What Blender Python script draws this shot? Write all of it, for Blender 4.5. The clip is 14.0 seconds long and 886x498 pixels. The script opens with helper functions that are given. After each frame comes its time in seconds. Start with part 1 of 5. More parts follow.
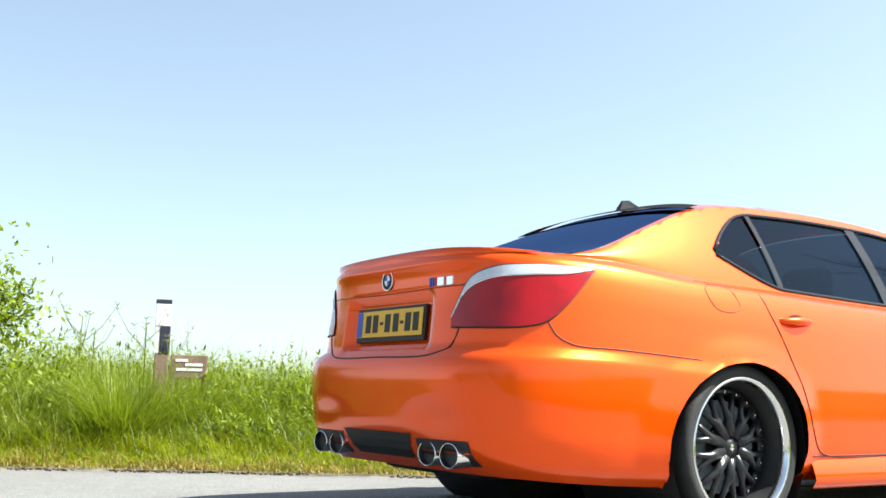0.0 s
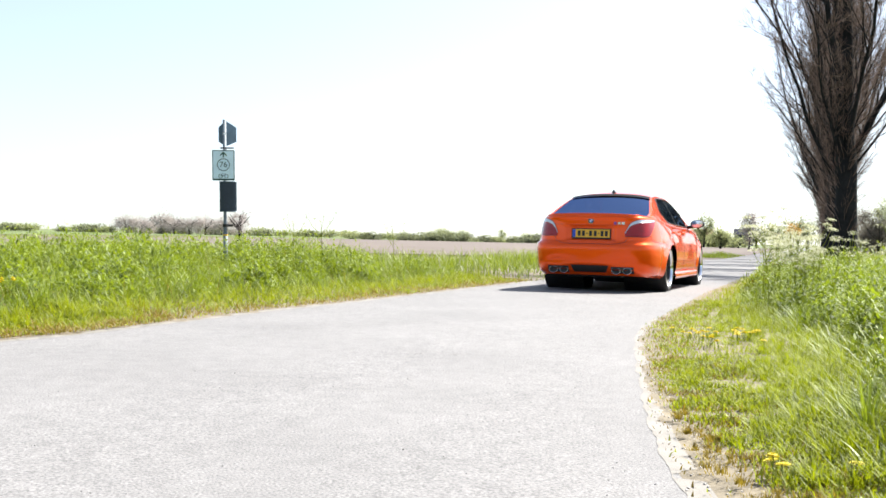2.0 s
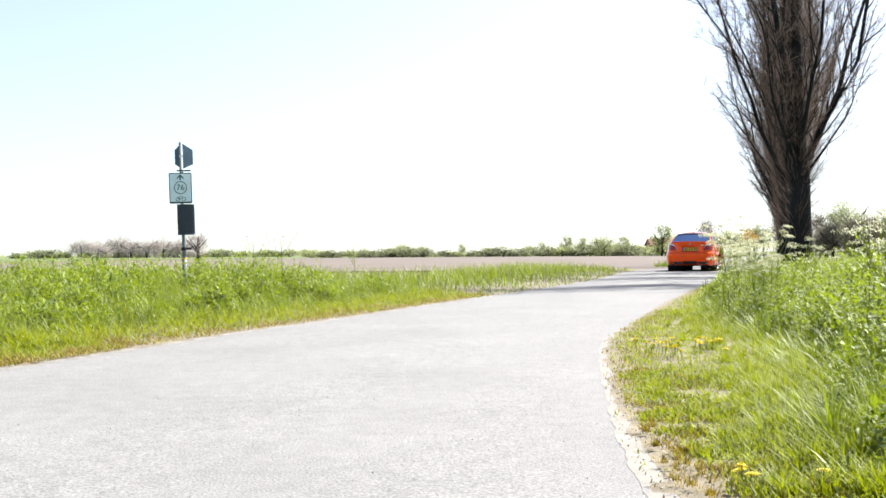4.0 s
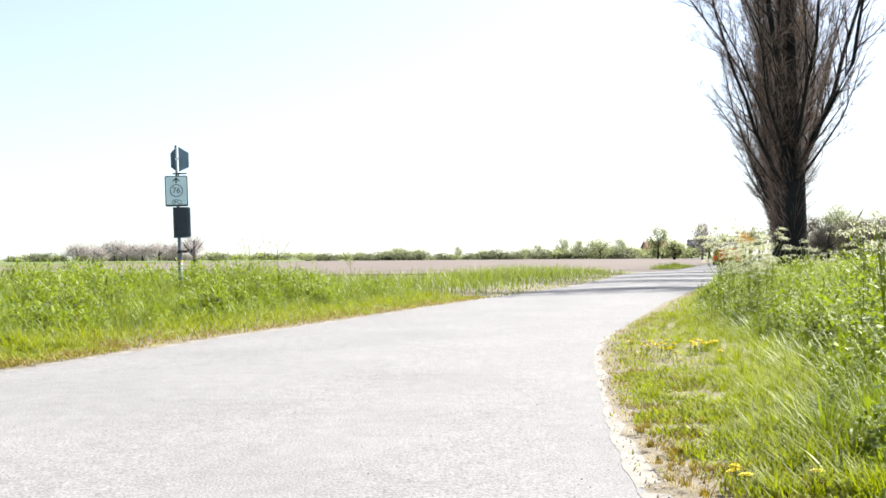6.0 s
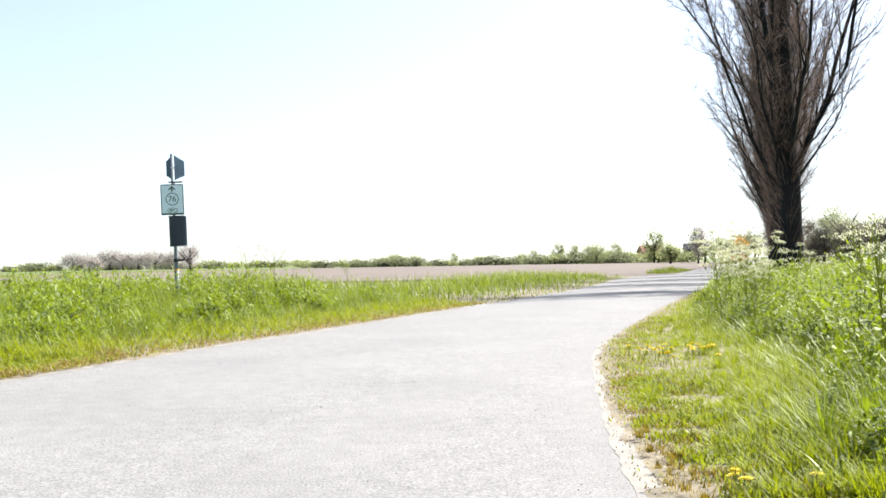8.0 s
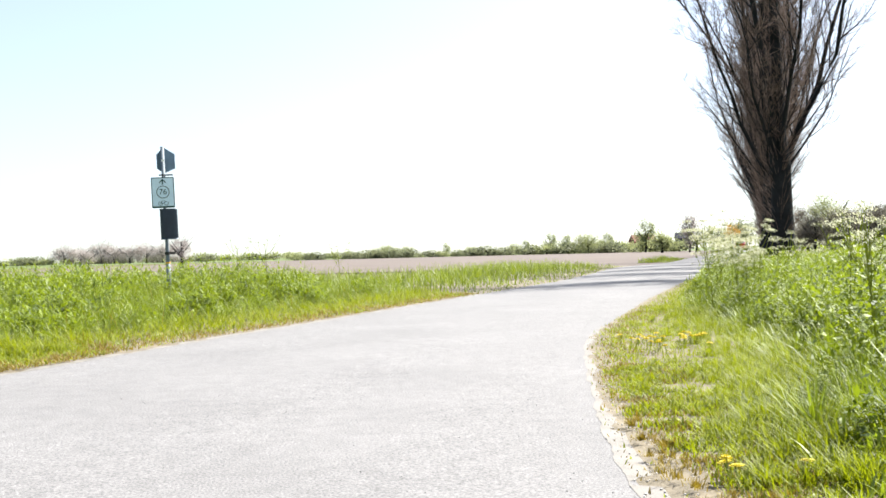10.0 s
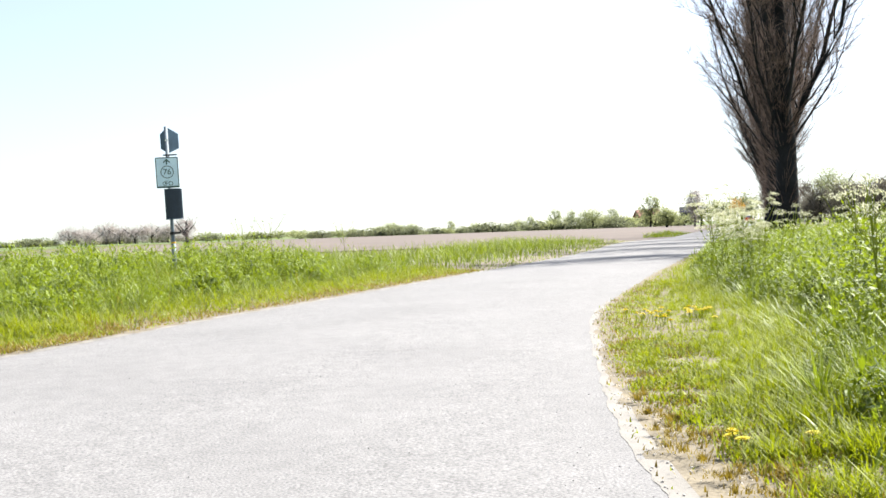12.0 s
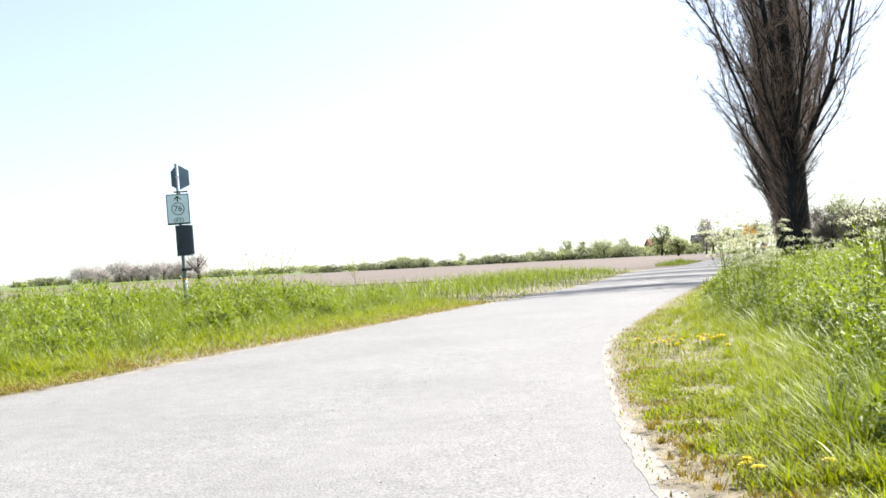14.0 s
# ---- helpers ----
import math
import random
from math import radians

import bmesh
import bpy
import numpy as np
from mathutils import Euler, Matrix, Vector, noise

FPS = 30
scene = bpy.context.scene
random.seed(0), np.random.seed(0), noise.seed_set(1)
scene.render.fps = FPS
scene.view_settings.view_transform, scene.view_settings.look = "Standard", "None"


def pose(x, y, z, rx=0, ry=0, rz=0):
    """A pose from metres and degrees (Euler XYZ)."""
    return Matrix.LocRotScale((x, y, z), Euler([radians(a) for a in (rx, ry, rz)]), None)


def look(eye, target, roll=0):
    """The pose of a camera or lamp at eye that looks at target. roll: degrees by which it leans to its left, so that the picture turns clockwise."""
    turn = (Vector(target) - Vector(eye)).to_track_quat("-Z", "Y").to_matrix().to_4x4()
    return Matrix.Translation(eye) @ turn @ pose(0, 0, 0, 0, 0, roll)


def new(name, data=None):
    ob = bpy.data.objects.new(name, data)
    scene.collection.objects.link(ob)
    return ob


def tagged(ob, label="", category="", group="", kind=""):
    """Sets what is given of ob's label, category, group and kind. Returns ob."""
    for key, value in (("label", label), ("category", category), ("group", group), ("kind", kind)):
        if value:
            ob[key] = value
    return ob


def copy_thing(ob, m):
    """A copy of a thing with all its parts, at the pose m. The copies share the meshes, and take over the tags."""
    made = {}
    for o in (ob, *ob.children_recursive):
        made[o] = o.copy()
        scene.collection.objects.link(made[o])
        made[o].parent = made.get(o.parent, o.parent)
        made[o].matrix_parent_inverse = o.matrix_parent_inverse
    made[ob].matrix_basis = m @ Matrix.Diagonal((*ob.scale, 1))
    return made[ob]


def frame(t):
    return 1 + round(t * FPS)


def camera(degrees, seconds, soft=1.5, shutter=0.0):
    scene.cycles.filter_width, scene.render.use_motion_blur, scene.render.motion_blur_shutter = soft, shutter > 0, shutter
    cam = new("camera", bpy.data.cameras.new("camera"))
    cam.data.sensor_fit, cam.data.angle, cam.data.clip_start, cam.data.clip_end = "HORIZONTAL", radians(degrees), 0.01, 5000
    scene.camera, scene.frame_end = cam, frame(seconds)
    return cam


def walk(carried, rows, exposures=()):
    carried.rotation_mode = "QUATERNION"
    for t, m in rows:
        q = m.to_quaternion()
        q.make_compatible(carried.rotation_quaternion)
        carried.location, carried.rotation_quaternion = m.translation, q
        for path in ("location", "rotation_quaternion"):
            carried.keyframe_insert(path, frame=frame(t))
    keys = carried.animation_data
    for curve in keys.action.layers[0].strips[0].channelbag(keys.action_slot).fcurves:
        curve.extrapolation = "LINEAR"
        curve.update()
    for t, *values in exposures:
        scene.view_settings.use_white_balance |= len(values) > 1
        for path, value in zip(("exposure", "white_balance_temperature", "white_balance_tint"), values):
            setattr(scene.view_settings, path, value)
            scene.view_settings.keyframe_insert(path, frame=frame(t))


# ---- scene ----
cam = camera(45.6, 14.0, soft=1.6)
PATH = [
    (0.0, pose(0.020, -0.076, 0.553, 97.60, -1.24, 41.79)),
    (0.3, pose(0.022, -0.143, 0.665, 94.76, -3.70, 34.32)),
    (0.5, pose(0.074, -0.152, 0.576, 95.83, -0.62, 29.48)),
    (0.7, pose(0.242, -0.045, 0.642, 92.00, -2.37, 25.39)),
    (1.0, pose(0.256, -0.083, 0.669, 90.03, -3.95, 13.54)),
    (1.5, pose(0.114, -0.036, 0.701, 89.04, -3.53, 5.09)),
    (2.0, pose(0.009, 0.005, 0.719, 89.37, -1.24, 2.50)),
    (2.5, pose(-0.031, 0.016, 0.728, 90.39, -0.24, 1.70)),
    (3.0, pose(-0.023, 0.012, 0.729, 90.73, -0.54, 1.03)),
    (3.5, pose(-0.013, 0.013, 0.728, 90.31, 0.69, 0.24)),
    (4.0, pose(-0.004, 0.014, 0.733, 90.23, 0.39, 0.33)),
    (6.5, pose(0.000, 0.000, 0.729, 90.54, 0.57, -0.00)),
    (7.0, pose(-0.002, 0.006, 0.730, 90.73, 0.93, 0.04)),
    (9.5, pose(-0.006, -0.007, 0.731, 90.56, 0.94, -0.25)),
    (10.0, pose(-0.001, -0.001, 0.729, 90.22, 1.41, -0.51)),
    (10.5, pose(-0.001, 0.000, 0.730, 89.95, 0.89, -0.89)),
    (11.0, pose(-0.001, -0.000, 0.728, 89.74, 1.32, -0.63)),
    (11.5, pose(-0.004, -0.005, 0.730, 89.56, 1.34, -0.42)),
    (12.0, pose(-0.003, -0.009, 0.730, 88.97, 2.03, -0.26)),
    (12.5, pose(0.001, -0.002, 0.728, 89.12, 2.24, -0.13)),
    (13.0, pose(0.003, 0.002, 0.724, 89.21, 2.21, -0.09)),
    (13.5, pose(0.004, 0.002, 0.724, 89.28, 3.26, -0.06)),
    (14.0, pose(0.004, -0.007, 0.727, 90.75, 2.99, 0.35)),
]
# the clip is a touch greener while the camera faces away from the sun
walk(cam, PATH, [(0.0, 1.75, 6500, 2), (0.7, 1.75, 6500, 7), (1.4, 1.70, 6500, 10), (14.0, 1.70, 6500, 10)])

# the car's drive: seconds, x, y of the rear axle on the road, heading
DRIVE = [
    (0.0, -2.760, 4.047, -15.00),
    (0.3, -2.217, 5.175, -18.25),
    (0.5, -1.765, 6.039, -19.98),
    (0.7, -1.377, 6.957, -18.95),
    (1.0, -0.637, 8.530, -19.78),
    (1.5, 0.437, 11.525, -19.00),
    (2.0, 1.769, 15.566, -19.66),
    (2.5, 3.122, 19.700, -19.29),
    (3.0, 4.880, 25.434, -19.13),
    (3.5, 6.588, 30.886, -17.46),
    (4.0, 8.978, 38.901, -18.31),
    (5.2, 14.200, 56.000, -17.30),
    (6.5, 20.900, 76.500, -17.20),
    (7.0, 23.600, 85.500, -17.20),
    (9.5, 42.000, 145.000, -17.20),
    (10.0, 45.800, 157.000, -17.20),
    (10.5, 50.000, 170.000, -17.20),
    (11.0, 54.500, 186.000, -17.20),
    (12.0, 62.600, 212.000, -17.20),
    (12.5, 66.500, 228.000, -17.00),
    (14.0, 79.000, 265.000, -17.00),
]

# ---- world, sun ----
SUN_AZ, SUN_EL = 54.0, 52.0          # degrees to the right of +y, and up
world = bpy.data.worlds.new("sky")
scene.world = world
world.use_nodes = True
wn = world.node_tree
sky = wn.nodes.new("ShaderNodeTexSky")
sky.sky_type = "NISHITA"
sky.sun_disc = False
sky.sun_elevation, sky.sun_rotation = radians(SUN_EL), radians(SUN_AZ)
sky.dust_density, sky.air_density, sky.ozone_density = 1.6, 1.0, 0.4
where = wn.nodes.new("ShaderNodeTexCoord")
lift = wn.nodes.new("ShaderNodeVectorMath")          # keeps the hazy horizon pale
lift.inputs[1].default_value = (0, 0, 0.05)
wn.links.new(where.outputs["Generated"], lift.inputs[0])
wn.links.new(lift.outputs[0], sky.inputs[0])
pale = wn.nodes.new("ShaderNodeHueSaturation")       # thin spring haze
pale.inputs["Saturation"].default_value = 0.8
wn.links.new(sky.outputs[0], pale.inputs["Color"])
wn.links.new(pale.outputs[0], wn.nodes["Background"].inputs[0])
wn.nodes["Background"].inputs[1].default_value = 0.080
sun = new("sun", bpy.data.lights.new("sun", "SUN"))
sun.data.energy, sun.data.angle, sun.data.color = 5.0, radians(0.55), (1.0, 0.965, 0.91)
sx, sy = math.sin(radians(SUN_AZ)), math.cos(radians(SUN_AZ))
sun.matrix_world = look((sx * 50, sy * 50, 50 * math.tan(radians(SUN_EL))), (0, 0, 0))


# ---- materials ----
def mat(name, color, rough=0.6, metal=0.0, noise_scale=8.0, vary=0.25, fine=60.0, bump=0.15, coat=0.0, fine_vary=None, random_vary=0.0, island=0.0, spec=0.5, coat_ior=1.5, mid=None):
    """A surface with two scales of colour variation and a fine relief."""
    m = bpy.data.materials.new(name)
    m.use_nodes = True
    nt = m.node_tree
    b = nt.nodes["Principled BSDF"]
    b.inputs["Roughness"].default_value, b.inputs["Metallic"].default_value = rough, metal
    b.inputs["Coat Weight"].default_value = coat
    b.inputs["Coat Roughness"].default_value, b.inputs["Coat IOR"].default_value = 0.03, coat_ior
    b.inputs["Specular IOR Level"].default_value = spec
    co = nt.nodes.new("ShaderNodeTexCoord")
    value = None
    for scale, amount in ((noise_scale, vary), *((mid,) if mid else ()), (fine, vary * 0.6 if fine_vary is None else fine_vary)):
        n = nt.nodes.new("ShaderNodeTexNoise")
        n.inputs["Scale"].default_value, n.inputs["Detail"].default_value = scale, 5
        nt.links.new(co.outputs["Object"], n.inputs["Vector"])
        r = nt.nodes.new("ShaderNodeMapRange")
        r.inputs["From Min"].default_value, r.inputs["From Max"].default_value = 0.3, 0.7
        r.inputs["To Min"].default_value, r.inputs["To Max"].default_value = 1 - amount, 1 + amount
        nt.links.new(n.outputs["Fac"], r.inputs["Value"])
        value = r.outputs[0] if value is None else times(nt, value, r.outputs[0])
        last = n
    for amount, node, socket in ((random_vary, "ShaderNodeObjectInfo", "Random"), (island, "ShaderNodeNewGeometry", "Random Per Island")):
        if amount:
            g = nt.nodes.new(node)
            r = nt.nodes.new("ShaderNodeMapRange")
            r.inputs["To Min"].default_value, r.inputs["To Max"].default_value = 1 - amount, 1 + amount
            nt.links.new(g.outputs[socket], r.inputs["Value"])
            value = times(nt, value, r.outputs[0])
    mix = nt.nodes.new("ShaderNodeVectorMath")
    mix.operation = "SCALE"
    mix.inputs[0].default_value = color
    nt.links.new(value, mix.inputs["Scale"])
    nt.links.new(mix.outputs[0], b.inputs["Base Color"])
    if bump:
        bp = nt.nodes.new("ShaderNodeBump")
        bp.inputs["Strength"].default_value, bp.inputs["Distance"].default_value = bump, 0.01
        nt.links.new(last.outputs["Fac"], bp.inputs["Height"])
        nt.links.new(bp.outputs[0], b.inputs["Normal"])
    return m


def times(nt, a, b):
    n = nt.nodes.new("ShaderNodeMath")
    n.operation = "MULTIPLY"
    nt.links.new(a, n.inputs[0])
    nt.links.new(b, n.inputs[1])
    return n.outputs[0]


def leaf_mat(name, color, tip, through_color, amount=0.45, rough=0.4, island=0.35):
    """Thin leaves and blades: partly translucent, each piece a little different in colour."""
    m = bpy.data.materials.new(name)
    m.use_nodes = True
    nt = m.node_tree
    b = nt.nodes["Principled BSDF"]
    color, tip, through_color = ([0.78 * q for q in c] for c in (color, tip, through_color))
    b.inputs["Roughness"].default_value = rough
    g = nt.nodes.new("ShaderNodeNewGeometry")
    co = nt.nodes.new("ShaderNodeTexCoord")
    n = nt.nodes.new("ShaderNodeTexNoise")
    n.inputs["Scale"].default_value = 2.6
    nt.links.new(co.outputs["Object"], n.inputs["Vector"])
    mixed = nt.nodes.new("ShaderNodeMath")
    mixed.operation = "MULTIPLY_ADD"
    nt.links.new(g.outputs["Random Per Island"], mixed.inputs[0])
    mixed.inputs[1].default_value = island * 2
    nt.links.new(n.outputs["Fac"], mixed.inputs[2])
    ramp = nt.nodes.new("ShaderNodeValToRGB")
    ramp.color_ramp.elements[0].color, ramp.color_ramp.elements[1].color = (*color, 1), (*tip, 1)
    ramp.color_ramp.elements[0].position, ramp.color_ramp.elements[1].position = 0.5, 1.15
    nt.links.new(mixed.outputs[0], ramp.inputs[0])
    nt.links.new(ramp.outputs[0], b.inputs["Base Color"])
    tr = nt.nodes.new("ShaderNodeBsdfTranslucent")
    tint = nt.nodes.new("ShaderNodeMix")
    tint.data_type, tint.blend_type = "RGBA", "MIX"
    tint.inputs[0].default_value = 0.6
    nt.links.new(ramp.outputs[0], tint.inputs[6])
    tint.inputs[7].default_value = (*through_color, 1)
    nt.links.new(tint.outputs[2], tr.inputs["Color"])
    mx = nt.nodes.new("ShaderNodeMixShader")
    mx.inputs[0].default_value = amount
    nt.links.new(b.outputs[0], mx.inputs[1])
    nt.links.new(tr.outputs[0], mx.inputs[2])
    nt.links.new(mx.outputs[0], nt.nodes["Material Output"].inputs["Surface"])
    return m


def glass_mat(name, tint, sky_shine, share, gloss=0.02):
    m = bpy.data.materials.new(name)
    m.use_nodes = True
    nt = m.node_tree
    nt.nodes.remove(nt.nodes["Principled BSDF"])
    t, g, mx, fr = (nt.nodes.new("ShaderNodeBsdfTransparent"), nt.nodes.new("ShaderNodeBsdfGlossy"), nt.nodes.new("ShaderNodeMixShader"), nt.nodes.new("ShaderNodeFresnel"))
    t.inputs[0].default_value = (*tint, 1)
    g.inputs["Roughness"].default_value = gloss
    g.inputs["Color"].default_value = (*sky_shine, 1)
    fr.inputs[0].default_value = 1.33
    half = nt.nodes.new("ShaderNodeMath")
    half.operation = "MULTIPLY"
    half.inputs[1].default_value = share
    nt.links.new(fr.outputs[0], half.inputs[0])
    nt.links.new(half.outputs[0], mx.inputs[0])
    nt.links.new(t.outputs[0], mx.inputs[1])
    nt.links.new(g.outputs[0], mx.inputs[2])
    nt.links.new(mx.outputs[0], nt.nodes["Material Output"].inputs["Surface"])
    return m


ASPHALT = mat("asphalt", (0.140, 0.137, 0.134), 0.85, noise_scale=0.9, vary=0.09, fine=105, bump=0.3, fine_vary=0.5, mid=(9.0, 0.10))
SAND = mat("sand", (0.185, 0.174, 0.155), 0.95, noise_scale=5, vary=0.15, fine=110, bump=0.25)
SOIL = mat("soil_grass", (0.075, 0.07, 0.018), 0.95, noise_scale=1.2, vary=0.35, fine=25, bump=0.6)
VERGESOIL = mat("sandy_verge_soil", (0.145, 0.122, 0.083), 0.95, noise_scale=6, vary=0.3, fine=60, bump=0.5)
FIELD = mat("ploughed_field", (0.096, 0.075, 0.06), 0.95, noise_scale=0.15, vary=0.18, fine=2.0, bump=0.8)
CROP = mat("far_crop", (0.085, 0.115, 0.026), 0.9, noise_scale=0.1, vary=0.2, fine=1.5, bump=0.5)
PAINT = mat("orange_paint", (0.85, 0.081, 0.001), 0.26, 0.45, noise_scale=3, vary=0.03, fine=900, bump=0.0, coat=1.0, spec=0.1, coat_ior=1.36)
BLACK = mat("black_plastic", (0.007, 0.007, 0.008), 0.55, noise_scale=12, vary=0.2, bump=0.05)
GLOSSBLACK = mat("gloss_black", (0.008, 0.008, 0.01), 0.08, noise_scale=12, vary=0.1, bump=0.0)
MATTBLACK = mat("matt_black", (0.006, 0.006, 0.007), 0.7, noise_scale=12, vary=0.2, bump=0.05, spec=0.08)
RUBBER = mat("tyre_rubber", (0.013, 0.013, 0.014), 0.75, noise_scale=20, vary=0.25, fine=120, bump=0.25)
CHROME = mat("chrome", (0.78, 0.78, 0.8), 0.12, 1.0, noise_scale=20, vary=0.04, bump=0.0)
RIMBLACK = mat("satin_black_rim", (0.024, 0.024, 0.027), 0.33, 0.5, noise_scale=18, vary=0.15, bump=0.03)
REDLENS = mat("red_lens", (0.28, 0.0012, 0.003), 0.2, noise_scale=9, vary=0.22, fine=90, bump=0.02, coat=1.0, spec=0.1, coat_ior=1.42, fine_vary=0.04)
CLEARLENS = mat("clear_lens", (0.50, 0.52, 0.56), 0.15, 0.2, noise_scale=30, vary=0.1, fine=80, bump=0.05, coat=1.0)
SEAM = mat("panel_gap", (0.06, 0.008, 0.002), 0.7, noise_scale=30, vary=0.1, bump=0.0)
PLATE_Y = mat("plate_yellow", (0.72, 0.40, 0.02), 0.45, noise_scale=30, vary=0.05, bump=0.02)
BLUE = mat("blue_enamel", (0.02, 0.06, 0.42), 0.4, noise_scale=30, vary=0.05, bump=0.0)
RED = mat("red_enamel", (0.5, 0.02, 0.02), 0.4, noise_scale=30, vary=0.05, bump=0.0)
WHITE = mat("white_enamel", (0.78, 0.79, 0.78), 0.45, noise_scale=9, vary=0.06, bump=0.02)
SIGNFACE = mat("sign_white", (0.66, 0.81, 0.87), 0.5, noise_scale=7, vary=0.08, fine=70, bump=0.02)
SIGNGREEN = mat("sign_green", (0.02, 0.07, 0.05), 0.5, noise_scale=10, vary=0.1, bump=0.02)
SIGNBACK = mat("sign_back_blue_grey", (0.045, 0.085, 0.12), 0.4, 0.2, noise_scale=8, vary=0.2, bump=0.05)
SIGNNAVY = mat("sign_back_navy", (0.014, 0.026, 0.042), 0.3, 0.1, noise_scale=8, vary=0.25, bump=0.05)
ZINC = mat("galvanised_steel", (0.13, 0.16, 0.18), 0.65, 0.15, noise_scale=14, vary=0.2, fine=80, bump=0.1)
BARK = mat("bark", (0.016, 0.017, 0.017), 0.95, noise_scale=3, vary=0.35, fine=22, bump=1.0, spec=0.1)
TWIG = mat("twigs", (0.125, 0.09, 0.07), 0.9, noise_scale=2, vary=0.3, fine=20, bump=0.2, spec=0.2)
INTERIOR = mat("dark_leather", (0.035, 0.033, 0.033), 0.6, noise_scale=8, vary=0.2, bump=0.1)
BRICKRED = mat("brick_wall", (0.30, 0.10, 0.06), 0.9, noise_scale=1.5, vary=0.2, fine=12, bump=0.4)
ROOFTILE = mat("roof_tile", (0.17, 0.065, 0.045), 0.85, noise_scale=1.2, vary=0.25, fine=9, bump=0.5)
DARKWALL = mat("dark_boards", (0.04, 0.04, 0.06), 0.9, noise_scale=2, vary=0.2, bump=0.3, spec=0.1)
CRUMB = mat("asphalt_crumbs", (0.122, 0.120, 0.118), 0.95, noise_scale=14, vary=0.22, fine=100, bump=0.3, fine_vary=0.55)
CLOD = mat("dark_earth", (0.06, 0.042, 0.028), 0.95, noise_scale=20, vary=0.3, fine=90, bump=0.5)
WOOD = mat("weathered_wood", (0.20, 0.13, 0.10), 0.85, noise_scale=6, vary=0.25, fine=40, bump=0.3)
STONE = mat("pebble", (0.40, 0.38, 0.35), 0.9, noise_scale=12, vary=0.25, bump=0.3, island=0.4)
# the blue of the mirrored sky is painted into both gloss colours
GLASS = glass_mat("tinted_glass", (0.09, 0.115, 0.135), (0.38, 0.55, 0.8), 0.9)
GLASSDARK = glass_mat("dark_glass", (0.09, 0.115, 0.14), (0.13, 0.21, 0.40), 0.7)
GRASS = leaf_mat("grass_blades", (0.075, 0.105, 0.003), (0.28, 0.325, 0.008), (0.44, 0.52, 0.003), 0.42, 0.6)
TALLGRASS = leaf_mat("tall_grass_blades", (0.045, 0.085, 0.006), (0.25, 0.31, 0.03), (0.42, 0.55, 0.006), 0.31, 0.54)
DRYGRASS = leaf_mat("dry_grass", (0.16, 0.11, 0.015), (0.29, 0.22, 0.03), (0.36, 0.26, 0.02), 0.35, 0.6)
LEAF = leaf_mat("herb_leaf", (0.045, 0.085, 0.008), (0.24, 0.31, 0.03), (0.43, 0.55, 0.008), 0.36, 0.62)
# distance haze is mixed into these pale crown and bare-twig colours, not WOODLEAF
HAZYCROWN = leaf_mat("hazy_tree_leaf", (0.19, 0.22, 0.10), (0.38, 0.41, 0.19), (0.42, 0.46, 0.19), 0.45, 0.9)
HAZYCROWNDARK = leaf_mat("hazy_dark_tree_leaf", (0.13, 0.15, 0.09), (0.25, 0.27, 0.15), (0.28, 0.31, 0.15), 0.4, 0.95)
WOODLEAF = leaf_mat("budding_wood", (0.12, 0.11, 0.09), (0.20, 0.18, 0.135), (0.2, 0.185, 0.13), 0.3, 0.95)
HAZYBAREBUSH = leaf_mat("hazy_bare_twigs", (0.38, 0.34, 0.32), (0.55, 0.49, 0.45), (0.5, 0.45, 0.4), 0.2, 0.9)
BLOSSOM = leaf_mat("umbel_white", (0.50, 0.51, 0.30), (0.68, 0.68, 0.48), (0.7, 0.7, 0.42), 0.45, 0.7)
YELLOW = leaf_mat("dandelion_yellow", (0.66, 0.54, 0.004), (0.74, 0.62, 0.01), (0.8, 0.65, 0.02), 0.25, 0.6)
ORANGELEAF = leaf_mat("orange_shrub", (0.45, 0.24, 0.03), (0.65, 0.36, 0.05), (0.6, 0.4, 0.05), 0.3, 0.6)


# ---- building helpers ----
def part(name, bm, material, parent=None, label="", smooth=False):
    me = bpy.data.meshes.new(name)
    bm.to_mesh(me)
    bm.free()
    if smooth:
        me.shade_smooth()
    me.materials.append(material)
    ob = new(name, me)
    if parent:
        ob.parent = parent
    if label:
        tagged(ob, label)
    return ob


def empty(name, m=None, **tags):
    ob = new(name)
    ob.empty_display_size = 0.2
    if m is not None:
        ob.matrix_basis = m
    return tagged(ob, **tags)


def box(bm, x0, y0, z0, x1, y1, z1, bevel=0.0):
    made = bmesh.ops.create_cube(bm, size=1.0, matrix=Matrix.Translation(((x0 + x1) / 2, (y0 + y1) / 2, (z0 + z1) / 2)) @ Matrix.Diagonal((x1 - x0, y1 - y0, z1 - z0, 1)))
    if bevel:
        edges = list({e for v in made["verts"] for e in v.link_edges})
        bmesh.ops.bevel(bm, geom=edges, offset=bevel, segments=2, affect="EDGES", profile=0.5)
    return bm


